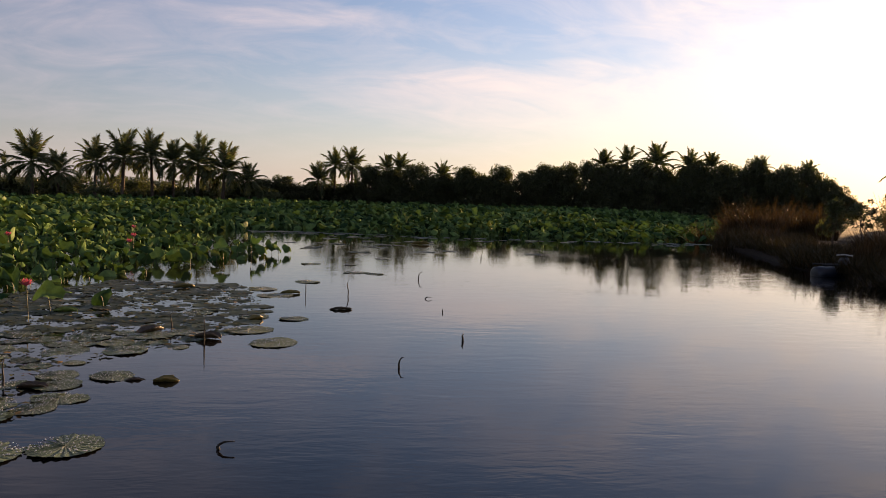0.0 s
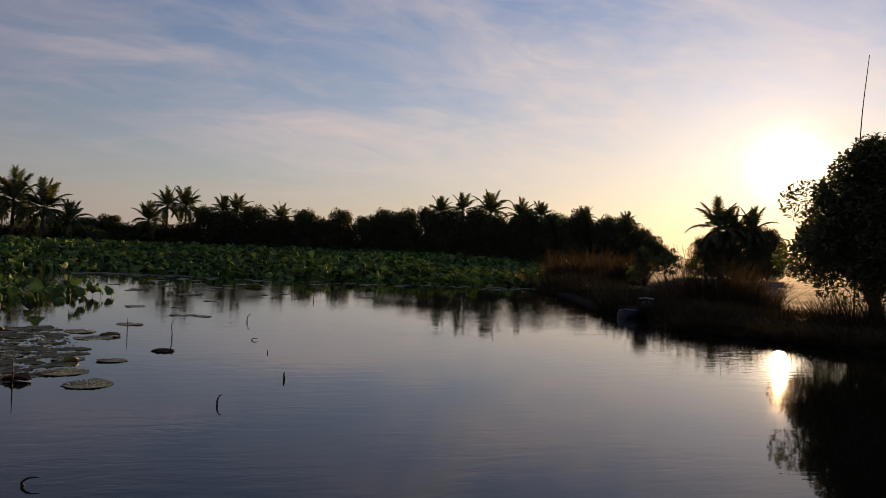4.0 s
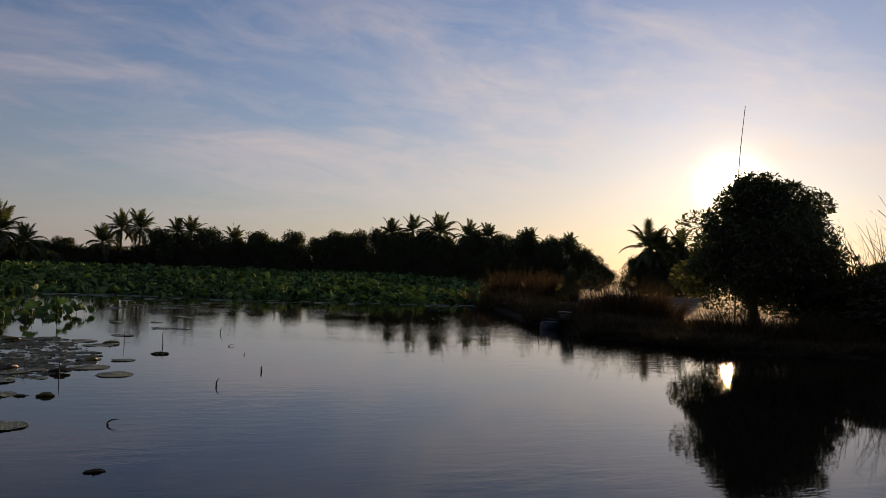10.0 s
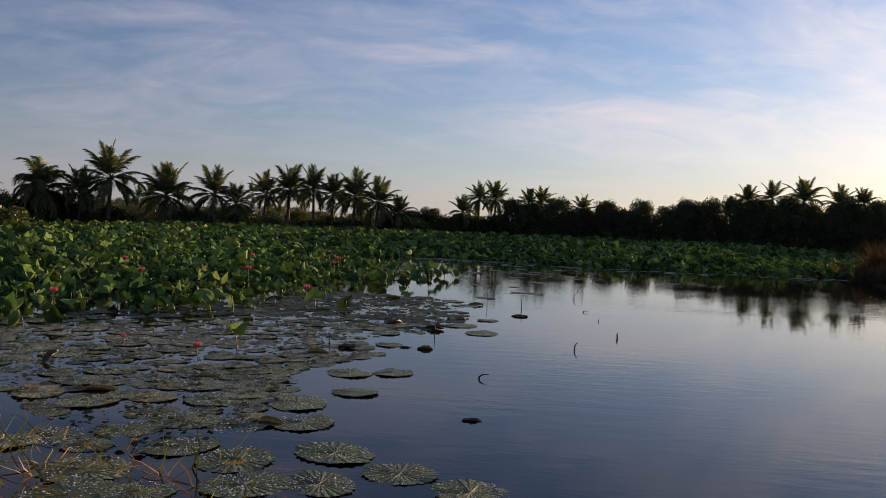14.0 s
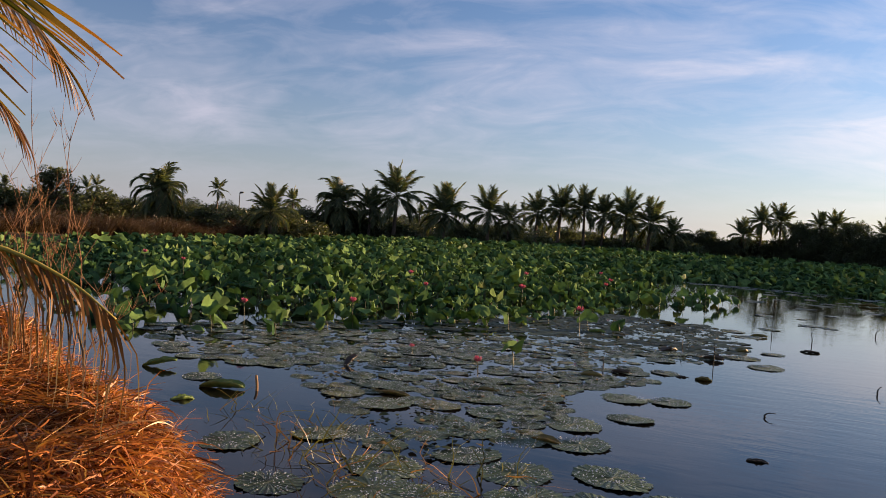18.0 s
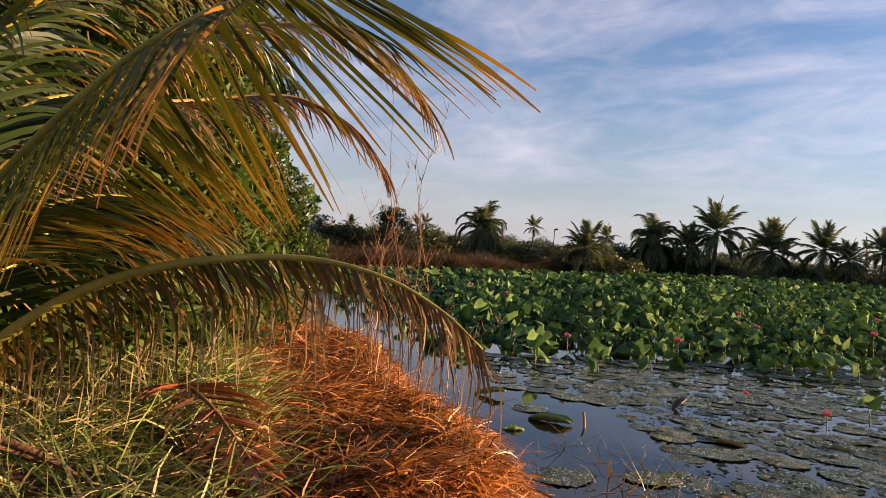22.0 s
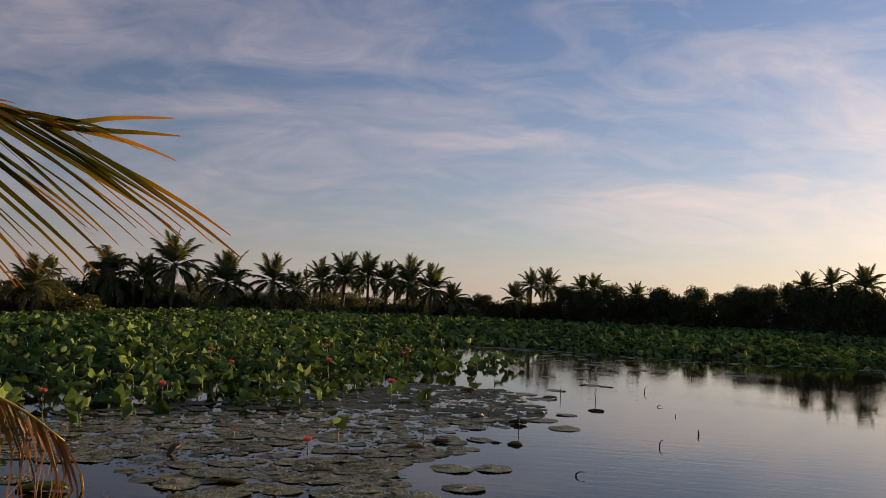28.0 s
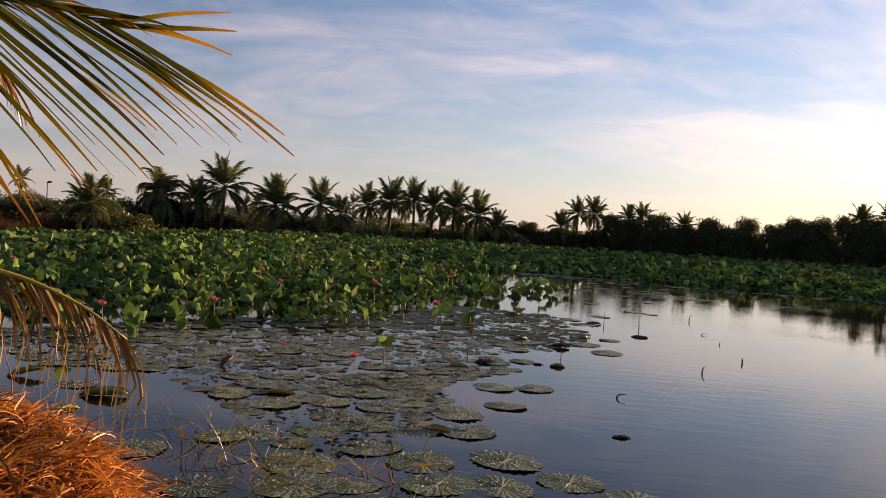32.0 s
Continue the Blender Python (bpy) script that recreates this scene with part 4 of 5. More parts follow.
def tuft_mesh(n, height, spread, seed, mat, width=0.02):
    r = np.random.default_rng(seed)
    # the blades stand in bunches of uneven height that spread outwards
    k = 13
    cq, ca = spread * np.sqrt(r.uniform(0, 1, k)), r.uniform(0, 6.28, k)
    tall, pick = r.uniform(0.55, 1.25, k), r.integers(0, k, n)
    x = cq[pick] * np.cos(ca[pick]) + r.normal(0, spread * 0.13, n)
    y = cq[pick] * np.sin(ca[pick]) + r.normal(0, spread * 0.13, n)
    yaw = np.arctan2(y, x) + r.normal(0, 1.0, n)
    v, f, uv = blades(x, y, np.zeros(n) - 0.05, height * tall[pick], 0.2, 0.13, width, r, yaw=yaw)
    return fast_mesh("grass_tuft", v, f, mat)


M_HERB = leaf_material("bank_herb", (0.022, 0.024, 0.012), (0.085, 0.055, 0.026), None, 0.1, 0.08, 0.5, scale=3.0)
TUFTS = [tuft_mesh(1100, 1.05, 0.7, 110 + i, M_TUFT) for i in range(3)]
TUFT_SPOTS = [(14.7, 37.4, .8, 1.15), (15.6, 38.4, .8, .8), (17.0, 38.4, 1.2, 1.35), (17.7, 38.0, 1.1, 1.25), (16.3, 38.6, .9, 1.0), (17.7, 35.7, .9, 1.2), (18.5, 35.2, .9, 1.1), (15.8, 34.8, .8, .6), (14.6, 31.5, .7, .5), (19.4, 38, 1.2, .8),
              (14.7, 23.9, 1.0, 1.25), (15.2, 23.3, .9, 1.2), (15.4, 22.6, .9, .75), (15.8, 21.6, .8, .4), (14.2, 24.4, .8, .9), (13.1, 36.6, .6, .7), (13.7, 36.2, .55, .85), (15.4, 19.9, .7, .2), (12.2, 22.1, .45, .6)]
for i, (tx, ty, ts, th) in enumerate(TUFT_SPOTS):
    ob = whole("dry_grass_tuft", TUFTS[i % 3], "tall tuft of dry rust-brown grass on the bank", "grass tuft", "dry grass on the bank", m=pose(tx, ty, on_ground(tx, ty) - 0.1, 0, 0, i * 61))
    ob.scale = (ts, ts, th)
REED = tuft_mesh(420, 2.5, 0.65, 120, M_HERB, 0.034)
for i, (tx, ty, ts) in enumerate(((17.4, 16.8, 0.85), (17.7, 16.4, 0.9), (18.3, 16.0, 0.95), (18.6, 15.3, 1.05), (19.0, 14.6, 1.15), (19.4, 14.0, 1.2), (19.8, 13.2, 1.15), (20.3, 12.6, 1.25))):
    whole("reed_clump", REED, "tall leafy reeds standing dark against the sky", "reeds", "reeds on the sunny bank", m=pose(tx, ty, on_ground(tx, ty), 0, 0, i * 80)).scale = (ts, ts, ts)

LOW_TUFT = [tuft_mesh(420, 0.5, 0.55, 130 + i, M_HERB, 0.016) for i in range(3)]


def build_bank_cover():
    r = np.random.default_rng(41)
    edge = spline([(19.5, 9.8), (17.2, 12.0), (13.3, 14.3), (11.9, 15.6), (11.3, 17.0), (10.8, 18.3), (11.6, 19.7), (11.2, 22), (11.9, 25), (13.8, 33), (16.2, 38)], 70)
    for i, (x, y) in enumerate(edge):
        for off in (0.0, 0.35, 0.95):
            a, b = x + off + r.normal(0, 0.15), y + off * 0.6 + r.normal(0, 0.15)
            ob = whole("bank_tuft", LOW_TUFT[i % 3], "low dry grass hanging over the water's edge", "grass tuft", "low grass on the bank", m=pose(a, b, max(0.0, on_ground(a, b)) - 0.05, 0, 0, r.uniform(0, 360)))
            w = r.uniform(0.6, 1.1)
            ob.scale = (w, w, w * r.uniform(0.35, 1.0) * (0.45 if y < 18.5 else 1.0))
    foot = spline([(13.3, 17.9), (14.0, 17.0), (14.9, 16.6), (16.0, 15.9), (17.2, 14.6), (18.6, 13.2)], 22)
    for i, (x, y) in enumerate(foot):
        a, b = x + r.normal(0, 0.25), y + r.normal(0, 0.25)
        ob = whole("bank_tuft", LOW_TUFT[i % 3], "knee-high dark herbs under the shade tree", "grass tuft", "herbs under the shade tree", m=pose(a, b, on_ground(a, b) - 0.05, 0, 0, r.uniform(0, 360)))
        w = r.uniform(0.9, 1.3)
        ob.scale = (w, w, r.uniform(0.9, 1.35))
    left = spline([(-30.5, 20), (-31.5, 26), (-31.8, 32), (-32, 38), (-32.8, 44), (-35, 52)], 36)
    for i, (x, y) in enumerate(left):
        for off in (0.3, 1.8, 3.6):
            a, b = x - off + r.normal(0, 0.4), y + r.normal(0, 0.4)
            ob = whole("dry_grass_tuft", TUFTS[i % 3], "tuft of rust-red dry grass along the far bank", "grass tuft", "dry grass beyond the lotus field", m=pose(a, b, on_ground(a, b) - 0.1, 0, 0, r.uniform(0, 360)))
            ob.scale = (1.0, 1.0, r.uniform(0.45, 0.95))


build_bank_cover()


M_WEED = solid_material("dry_weed", (0.14, 0.06, 0.03), (0.40, 0.20, 0.09), 9, 0.8)


def weed(x, y, h, seed):
    """A tall dry weed: a thin crooked stalk with a few side twigs."""
    r = np.random.default_rng(seed)
    main = spline([(0, 0, -0.05), (r.normal(0, .05), r.normal(0, .05), h * 0.35), (r.normal(0, .1), r.normal(0, .1), h * 0.7), (r.normal(0, .16), r.normal(0, .16), h)], 12)
    ob = thing("dry_weed", "tall thin reddish dry weed stalk at the water's edge", "weed", "dry weeds on the bank", at=(x, y, max(0.0, on_ground(x, y))))
    child("stalk", fast_mesh("weed_stalk", *tube(main, np.linspace(0.006, 0.0012, 12), 5), M_WEED), ob)
    for k in range(18):
        j = int(r.integers(3, 12))
        a = r.uniform(0, 6.28)
        d = np.array([math.cos(a), math.sin(a), 1.6]) * r.uniform(0.03, 0.11)
        child("twig", fast_mesh("weed_twig", *tube([main[j], main[j] + d * 0.5, main[j] + d + (0, 0, 0.02)], [0.0026, 0.0018, 0.0008], 4), M_WEED), ob)


for i, (x, y, h) in enumerate(((-5.0, 4.1, 1.9), (-5.25, 4.2, 2.5), (-5.5, 4.3, 1.6), (-5.7, 4.35, 2.0), (-5.9, 4.45, 1.5), (-6.2, 4.6, 1.7), (-5.4, 4.1, 1.4), (-6.6, 4.9, 1.5), (-5.1, 4.25, 2.4), (-5.35, 4.5, 1.2), (-5.6, 4.6, 1.35), (-5.85, 4.7, 1.1), (-6.05, 4.75, 1.5), (-4.85, 4.3, 1.1), (-5.15, 4.5, 0.9), (-6.4, 5.0, 1.2), (-6.9, 5.2, 1.3), (-5.5, 4.75, 0.8), (-4.6, 4.2, 0.9))):
    weed(x, y, h, 300 + i)

def build_bank_herbs():
    r = np.random.default_rng(43)
    zone = [(20.5, 8.6), (17.6, 11.6), (13.3, 14.1), (11.8, 15.5), (11.2, 17.0), (10.7, 18.2), (11.6, 19.6), (11.1, 22), (11.8, 25), (13.7, 33), (16, 38), (18.5, 37), (15.5, 30), (14.2, 24), (14.0, 19), (16.0, 16.2), (20, 13.5), (23, 10)]
    x, y = points_in(zone, 420, r)
    v, f, uv = blades(x, y, np.maximum(ground_height(x, y), 0) - 0.03, np.where(y < 18.5, 0.17, 0.32), 0.5, 0.16, 0.014, r, 3)
    whole("bank_herbs", fast_mesh("bank_herbs", v, f, M_HERB), "low dark grass and herbs covering the pond's sunny bank", "grass", kind="stuff")


build_bank_herbs()
SAPLING = tree_meshes(1.7, 1.3, 0.03, 0.16, 16, 26, 105, M_TREE, 0.35)
put_tree("sapling", SAPLING, "thin young tree on the bank between the grass tufts", "tree", "", (17.0, 30.0, on_ground(17.0, 30.0)), 10.0)

# the thin bent pole
whole("pole", fast_mesh("pole", *tube(spline([(14.9, 18.3, 0.3), (14.95, 18.4, 2.7), (15.05, 18.5, 4.8), (15.2, 18.5, 6.5)], 14), np.linspace(0.022, 0.008, 14), 6), M_DEAD), "thin bent bamboo pole standing on the bank", "pole")


# ---- the near coconut palm ----
def add_frond(palm, points, length, pairs, lift, droop, width, mat, single, seed, rib=(0.03, 0.005), dry=False, start=0.16, ragged=0.12, open_angle=0.95, tip=0.35, plane=None, hang=0.0, sweep=0.55, twist=0.25, outer=None):
    """One frond: its rib, with the leaflets as parts of it, or in one piece with it where they cannot be told apart."""
    r = np.random.default_rng(seed)
    line = spline(points, 40)
    rad = rib[1] + (rib[0] - rib[1]) * np.linspace(1, 0, 40) ** 1.2
    wood = M_RACHIS_DRY if dry else M_RACHIS
    bar = tube(line, rad, 7)
    paths, ws, across = leaflet_rows(line, length, pairs, lift, droop, width, r, ragged, start, 7, open_angle, tip, plane, hang, sweep, twist)
    if single:
        ob = child("frond", fast_mesh("frond_rib", *bar, wood, smooth=True), palm)
        for i, (p, w, a) in enumerate(zip(paths, ws, across)):
            v, f, uv = strips(p[None], w[None], a[None])
            # towards its end an old frond is dead
            gone = outer is not None and (i % pairs) / pairs > 0.55 + r.normal(0, 0.12)
            child("leaflet", fast_mesh("leaflet", v, f, outer if gone else mat, uv=uv), ob)
        return ob
    v, f, uv = joined([(*bar, np.zeros((len(bar[0]), 2))), strips(paths, ws, across)])
    me = fast_mesh("frond", v, f, wood, uv=uv)
    me.materials.append(mat)
    slot = np.ones(len(me.polygons), np.int32)
    slot[:len(bar[1])] = 0
    me.polygons.foreach_set("material_index", slot)
    return child("frond", me, palm)


M_FROND_DRY = blade_material("coconut_leaflet_dry", (0.16, 0.10, 0.02), (0.38, 0.19, 0.06), (0.36, 0.19, 0.04), 0.25, 0.2, at_tip=0.5)


M_HUSK = solid_material("palm_husk", (0.05, 0.024, 0.012), (0.26, 0.13, 0.06), 14, 0.9, 0.8)
M_FALLEN = blade_material("fallen_leaflet", (0.26, 0.075, 0.035), (0.40, 0.17, 0.085), (0.34, 0.11, 0.05), 0.15, 0.15, "object", 0.5)


def build_near_palm():
    palm = thing("young_coconut_palm", "young coconut palm with arching yellow-green fronds on the bank", "palm tree")
    trunk = tube(spline([(-4.0, 0.55, 0.1), (-4.0, 0.56, 0.7), (-4.0, 0.56, 1.3), (-4.06, 0.5, 1.75)], 10), np.linspace(0.13, 0.09, 10), 12)
    child("trunk", fast_mesh("palm_trunk", *trunk, M_PALM_BARK, smooth=True), palm, "brown fibrous trunk")
    stub = spline([(-3.87, 0.52, 0.45), (-3.83, 0.57, 0.88), (-3.86, 0.62, 1.08), (-3.89, 0.74, 1.27), (-3.91, 0.86, 1.45), (-3.95, 1.06, 1.74)], 14)
    child("petiole", fast_mesh("dry_petiole", *tube(stub, np.linspace(0.034, 0.016, 14), 8), M_HUSK, smooth=True), palm, "dead dark-brown leaf stalk")
    rb = np.random.default_rng(78)
    for k in range(16):
        a, h = k * 2.4, 0.35 + 0.075 * k
        way = np.array([math.cos(a), math.sin(a), 0.0])
        root = np.array([-4.0, 0.55, h]) + way * 0.10
        line = spline([root, root + way * 0.07 + (0, 0, 0.10), root + way * rb.uniform(0.1, 0.2) + (0, 0, rb.uniform(0.12, 0.26))], 6)
        child("leaf_base", fast_mesh("leaf_base", *tube(line, [0.05, 0.045, 0.036, 0.03, 0.022, 0.012], 7), M_HUSK if k % 3 else M_PALM_BARK, smooth=True), palm, "brown fibrous leaf base")
    for k in range(9):
        a = rb.uniform(-1.2, 1.6)
        way = np.array([math.cos(a), math.sin(a), 0.0])
        p = np.array([-3.9, 0.5, rb.uniform(0.45, 0.7)])
        line = spline([p, p + way * 0.25 + (0, 0, 0.08), p + way * 0.55 + (0, 0, -0.02), p + way * rb.uniform(0.7, 0.95) + (0, 0, -0.14)], 8)
        child("dry_sheath", fast_mesh("dry_sheath", *tube(line, [0.02, 0.026, 0.024, 0.022, 0.018, 0.014, 0.01, 0.004], 5), M_HUSK, smooth=True), palm, "dry brown leaf sheath")
    top = [(-3.82, 0.5, 0.5), (-3.78, 0.51, 0.82), (-3.73, 0.51, 1.22), (-3.62, 0.56, 1.44), (-3.36, 0.6, 1.64), (-2.92, 0.67, 1.88), (-2.51, 0.73, 2.05), (-2.14, 0.76, 2.12), (-1.86, 0.78, 2.13), (-1.68, 0.79, 2.11), (-1.54, 0.79, 2.07)]
    add_frond(palm, top, 0.70, 128, ((-0.7, -1.2, -0.95, 0.4), (0.05, -0.35, -1.25, -0.55)), 0.02, 0.019, M_FROND_ONE_SUNLIT, True, 201, (0.036, 0.002), start=0.26, open_angle=(0.95, 1.3, 1.1, 0.4), tip=0.58, plane=(0.15, 1.0, 0.0))
    low = [(-3.7, 0.42, 0.6), (-3.53, 0.5, 0.87), (-3.38, 0.68, 1.14), (-3.2, 0.89, 1.34), (-2.98, 1.14, 1.46), (-2.73, 1.45, 1.51), (-2.5, 1.65, 1.47), (-2.31, 1.78, 1.37), (-2.17, 1.86, 1.25), (-2.12, 1.88, 1.16)]
    add_frond(palm, low[:-1], 0.42, 88, -0.9, 0.1, 0.015, M_FROND_LOW, True, 202, (0.034, 0.003), start=0.24, open_angle=1.15, tip=0.78, hang=0.58, ragged=0.35, sweep=0.25, twist=0.7, outer=M_FROND_FRAY)
    brown = [(-4.3, 0.7, 1.7), (-4.6, 1.4, 2.15), (-4.78, 2.1, 2.35), (-4.65, 2.5, 2.44), (-4.52, 2.73, 2.4), (-4.38, 2.94, 2.26), (-4.27, 3.08, 2.05), (-4.2, 3.17, 1.92)]
    add_frond(palm, brown[:-1], 0.42, 66, -0.35, 0.11, 0.015, M_FROND_DEAD, True, 203, (0.02, 0.003), True, 0.3, tip=0.75, twist=0.5)
    orange = [(-4.0, 0.6, 1.5), (-4.05, 1.1, 2.1), (-3.98, 1.6, 2.5), (-3.86, 1.9, 2.62), (-3.65, 2.24, 2.65), (-3.4, 2.41, 2.47), (-3.26, 2.5, 2.28), (-3.18, 2.51, 2.11)]
    add_frond(palm, orange[:-1], 0.42, 80, -0.3, 0.1, 0.013, M_FROND_DRY, False, 204, (0.02, 0.003), True, 0.3, tip=0.75, twist=0.4)
    others = [
        [(-3.85, 0.45, 1.6), (-4.0, 0.9, 2.05), (-4.08, 1.3, 2.15), (-4.1, 1.6, 2.05)],
        [(-3.8, 0.45, 1.3), (-3.85, 0.9, 1.6), (-3.85, 1.25, 1.7), (-3.85, 1.55, 1.6)],
        [(-3.83, 0.5, 0.81), (-3.83, 0.52, 1.07), (-3.72, 0.56, 1.82), (-3.66, 0.58, 2.12), (-3.61, 0.61, 2.4), (-3.5, 0.7, 3.2)],
        [(-3.75, 0.5, 0.6), (-3.67, 0.54, 0.9), (-3.7, 0.64, 1.22), (-3.8, 0.85, 1.45), (-4.0, 1.3, 1.65), (-4.2, 1.8, 1.6)],
        [(-3.93, 0.55, 1.15), (-4.14, 0.91, 1.36), (-4.23, 1.27, 1.51), (-4.16, 1.68, 1.51), (-4.0, 2.1, 1.35)],
        [(-3.9, 0.4, 1.9), (-3.8, 0.8, 2.7), (-3.5, 1.2, 3.1), (-3.0, 1.5, 3.2), (-2.4, 1.7, 3.0)],
        # added above the view, to throw shade on the crown's left side
        [(-3.95, 0.4, 1.8), (-3.75, 0.8, 2.4), (-3.5, 1.1, 2.7), (-3.3, 1.4, 2.75)],
        [(-4.0, 0.4, 1.9), (-4.4, 0.9, 2.7), (-4.7, 1.5, 3.0), (-4.9, 2.2, 2.9), (-4.9, 2.9, 2.5)],
        [(-4.0, 0.3, 1.8), (-4.6, 0.3, 2.5), (-5.3, 0.4, 2.7), (-6.0, 0.6, 2.5)],
        [(-4.0, 0.3, 1.6), (-4.7, 0.8, 2.0), (-5.4, 1.4, 2.1), (-6.0, 2.0, 1.8)],
        [(-3.9, 0.3, 1.9), (-3.9, -0.3, 2.6), (-3.9, -1.0, 2.8), (-3.8, -1.7, 2.5)],
        [(-3.9, 0.3, 1.9), (-3.4, 0.2, 2.7), (-2.9, 0.2, 3.0), (-2.2, 0.3, 3.0)],
        [(-4.1, 0.5, 1.2), (-4.6, 1.1, 1.6), (-4.9, 1.8, 1.6), (-5.0, 2.5, 1.2)],
        [(-4.0, 0.5, 1.7), (-4.3, 0.9, 2.4), (-4.3, 1.4, 2.8), (-4.1, 2.0, 2.9), (-3.8, 2.6, 2.7)],
        [(-4.4, 0.3, 1.5), (-4.9, 0.7, 2.3), (-5.2, 1.2, 2.6), (-5.3, 1.8, 2.5), (-5.3, 2.4, 2.2)],
        [(-4.4, 0.3, 1.2), (-5.0, 0.9, 1.7), (-5.6, 1.6, 1.9), (-6.0, 2.4, 1.7)],
        [(-4.5, 0.0, 1.6), (-5.0, 0.1, 2.4), (-5.5, 0.4, 2.9), (-6.0, 0.9, 2.9)],
        [(-4.5, -0.1, 1.3), (-5.2, 0.2, 1.8), (-5.9, 0.8, 1.9), (-6.4, 1.5, 1.6)],
    ]
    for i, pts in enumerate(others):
        add_frond(palm, pts, 0.66, 58, -0.2, 0.07, 0.021, M_FROND_SHADED, False, 210 + i, (0.022, 0.003), tip=0.5)
    r = np.random.default_rng(77)
    for i in range(16):
        a, rise, l = r.uniform(0.7, 2.9), r.uniform(0.5, 1.2), r.uniform(1.7, 2.5)
        p = np.array([-4.3 + r.normal(0, 0.15), 0.6 + r.normal(0, 0.2), r.uniform(1.0, 2.0)])
        pts = [p.copy()]
        for k in range(5):
            p = p + np.array([-math.sin(a) * math.cos(rise), math.cos(a) * math.cos(rise), math.sin(rise)]) * l / 5
            rise -= r.uniform(0.22, 0.42)
            pts.append(p.copy())
        add_frond(palm, pts, 0.64, 56, -0.2, 0.07, 0.021, M_FROND_SHADED, False, 240 + i, (0.02, 0.003), tip=0.5)
    dead = [(-3.75, 0.3, 0.55), (-3.5, 0.5, 0.66), (-3.2, 0.6, 0.6), (-2.9, 0.75, 0.46)]
    add_frond(palm, dead, 0.4, 30, 0.1, 0.1, 0.024, M_FROND_DEAD, False, 230, (0.03, 0.006), True)
    fallen = thing("fallen_frond", "fallen red-brown dry palm frond lying on the grass", "palm frond")
    add_frond(fallen, [(-4.75, 1.95, 0.64), (-4.3, 1.85, 0.74), (-3.86, 1.76, 0.74), (-3.4, 1.66, 0.68), (-2.95, 1.56, 0.60)], 0.40, 40, 0.05, 0.03, 0.032, M_FALLEN, True, 231, (0.018, 0.004), True, start=0.1)


build_near_palm()


# ---- small things ----
def dead_stem(points, radius=0.008):
    """A dark dead stem; with its mirror image in the water it closes to a hook or a bow."""
    line = spline(points, 12)
    rad = radius * (1 - 0.75 * np.linspace(0, 1, 12) ** 2)
    whole("dead_stem", fast_mesh("dead_stem", *tube(line, rad, 6), M_DEAD, smooth=True), "dark dead lotus stem bowing out of the water", "stem", "dead stems in the water")


def hook(x, y, h, out, bend):
    """From the water up, and over to one side."""
    return [(x + out * 0.25, y, -0.04), (x, y, 0.01), (x + out * 0.05, y, h * 0.5), (x + out * 0.4, y, h * 0.9), (x + out, y, h * bend)]


for x, y, h, out, bend, thick in ((-0.38, 8.33, 0.052, 0.10, 0.95, 0.011), (0.76, 10.73, 0.095, 0.045, 1.0, 0.011), (1.28, 18.62, 0.14, 0.07, 1.0, 0.012), (1.26, 15.71, 0.035, 0.10, 0.6, 0.010)):
    dead_stem(hook(x, y, h, out, bend), thick)
for x, y, h, lean, thick in ((1.48, 12.12, 0.085, 0.01, 0.014), (0.07, 15.9, 0.27, 0.03, 0.010), (3.15, 24.2, 0.13, 0.0, 0.014), (-1.2, 11.73, 0.27, 0.0, 0.008), (-2.33, 9.87, 0.22, 0.01, 0.008), (1.42, 14.28, 0.05, 0.0, 0.008),
                             (-1.75, 12.6, 0.22, 0.02, 0.007), (-0.62, 16.4, 0.25, 0.0, 0.008)):
    dead_stem([(x, y, -0.05), (x + lean * 0.2, y, h * 0.3), (x - lean * 0.4, y, h * 0.7), (x + lean, y, h)], thick)


def raft():
    ob = thing("pump_raft", "floating pump raft of two blue plastic drums with a black frame", "raft", at=(10.85, 21.15, 0.0), turn=8)
    ob.scale = (0.66, 0.62, 0.68)
    blue = solid_material("drum_plastic", (0.005, 0.008, 0.014), (0.011, 0.017, 0.03), 3, 0.35, 0.1)
    black = solid_material("pump_iron", (0.012, 0.012, 0.012), (0.035, 0.03, 0.028), 6, 0.5, 0.3)
    pale = solid_material("pipe_plastic", (0.35, 0.35, 0.36), (0.55, 0.55, 0.55), 6, 0.4, 0.1)
    for x in (-0.2, 1.15):
        line = [(x - 0.44, 0, 0.06), (x - 0.42, 0, 0.06), (x - 0.2, 0, 0.06), (x, 0, 0.06), (x + 0.2, 0, 0.06), (x + 0.42, 0, 0.06), (x + 0.44, 0, 0.06)]
        child("drum", fast_mesh("drum", *tube(line, [0.22, 0.26, 0.28, 0.27, 0.28, 0.26, 0.22], 20), blue, smooth=True), ob, "blue plastic drum")
    child("pump", fast_mesh("pump", *tube([(0.55, 0.05, -0.1), (0.55, 0.05, 0.2), (0.55, 0.05, 0.45), (0.55, 0.05, 0.62)], [0.3, 0.3, 0.22, 0.14], 12), black), ob, "black pump engine")
    child("handlebar", fast_mesh("handlebar", *tube([(0.2, 0, 0.72), (0.5, 0.02, 0.74), (0.85, 0, 0.70)], 0.022, 8), pale), ob, "pale plastic pipe")
    child("pipe", fast_mesh("pipe", *tube(spline([(0.55, 0, 0.72), (0.65, -0.05, 0.5), (0.75, -0.1, 0.2)], 8), 0.025, 8), black), ob)
    for y in (-0.25, 0.3):
        child("beam", fast_mesh("beam", *tube([(-0.5, y, 0.40), (1.5, y, 0.40)], 0.03, 6), black), ob)


raft()


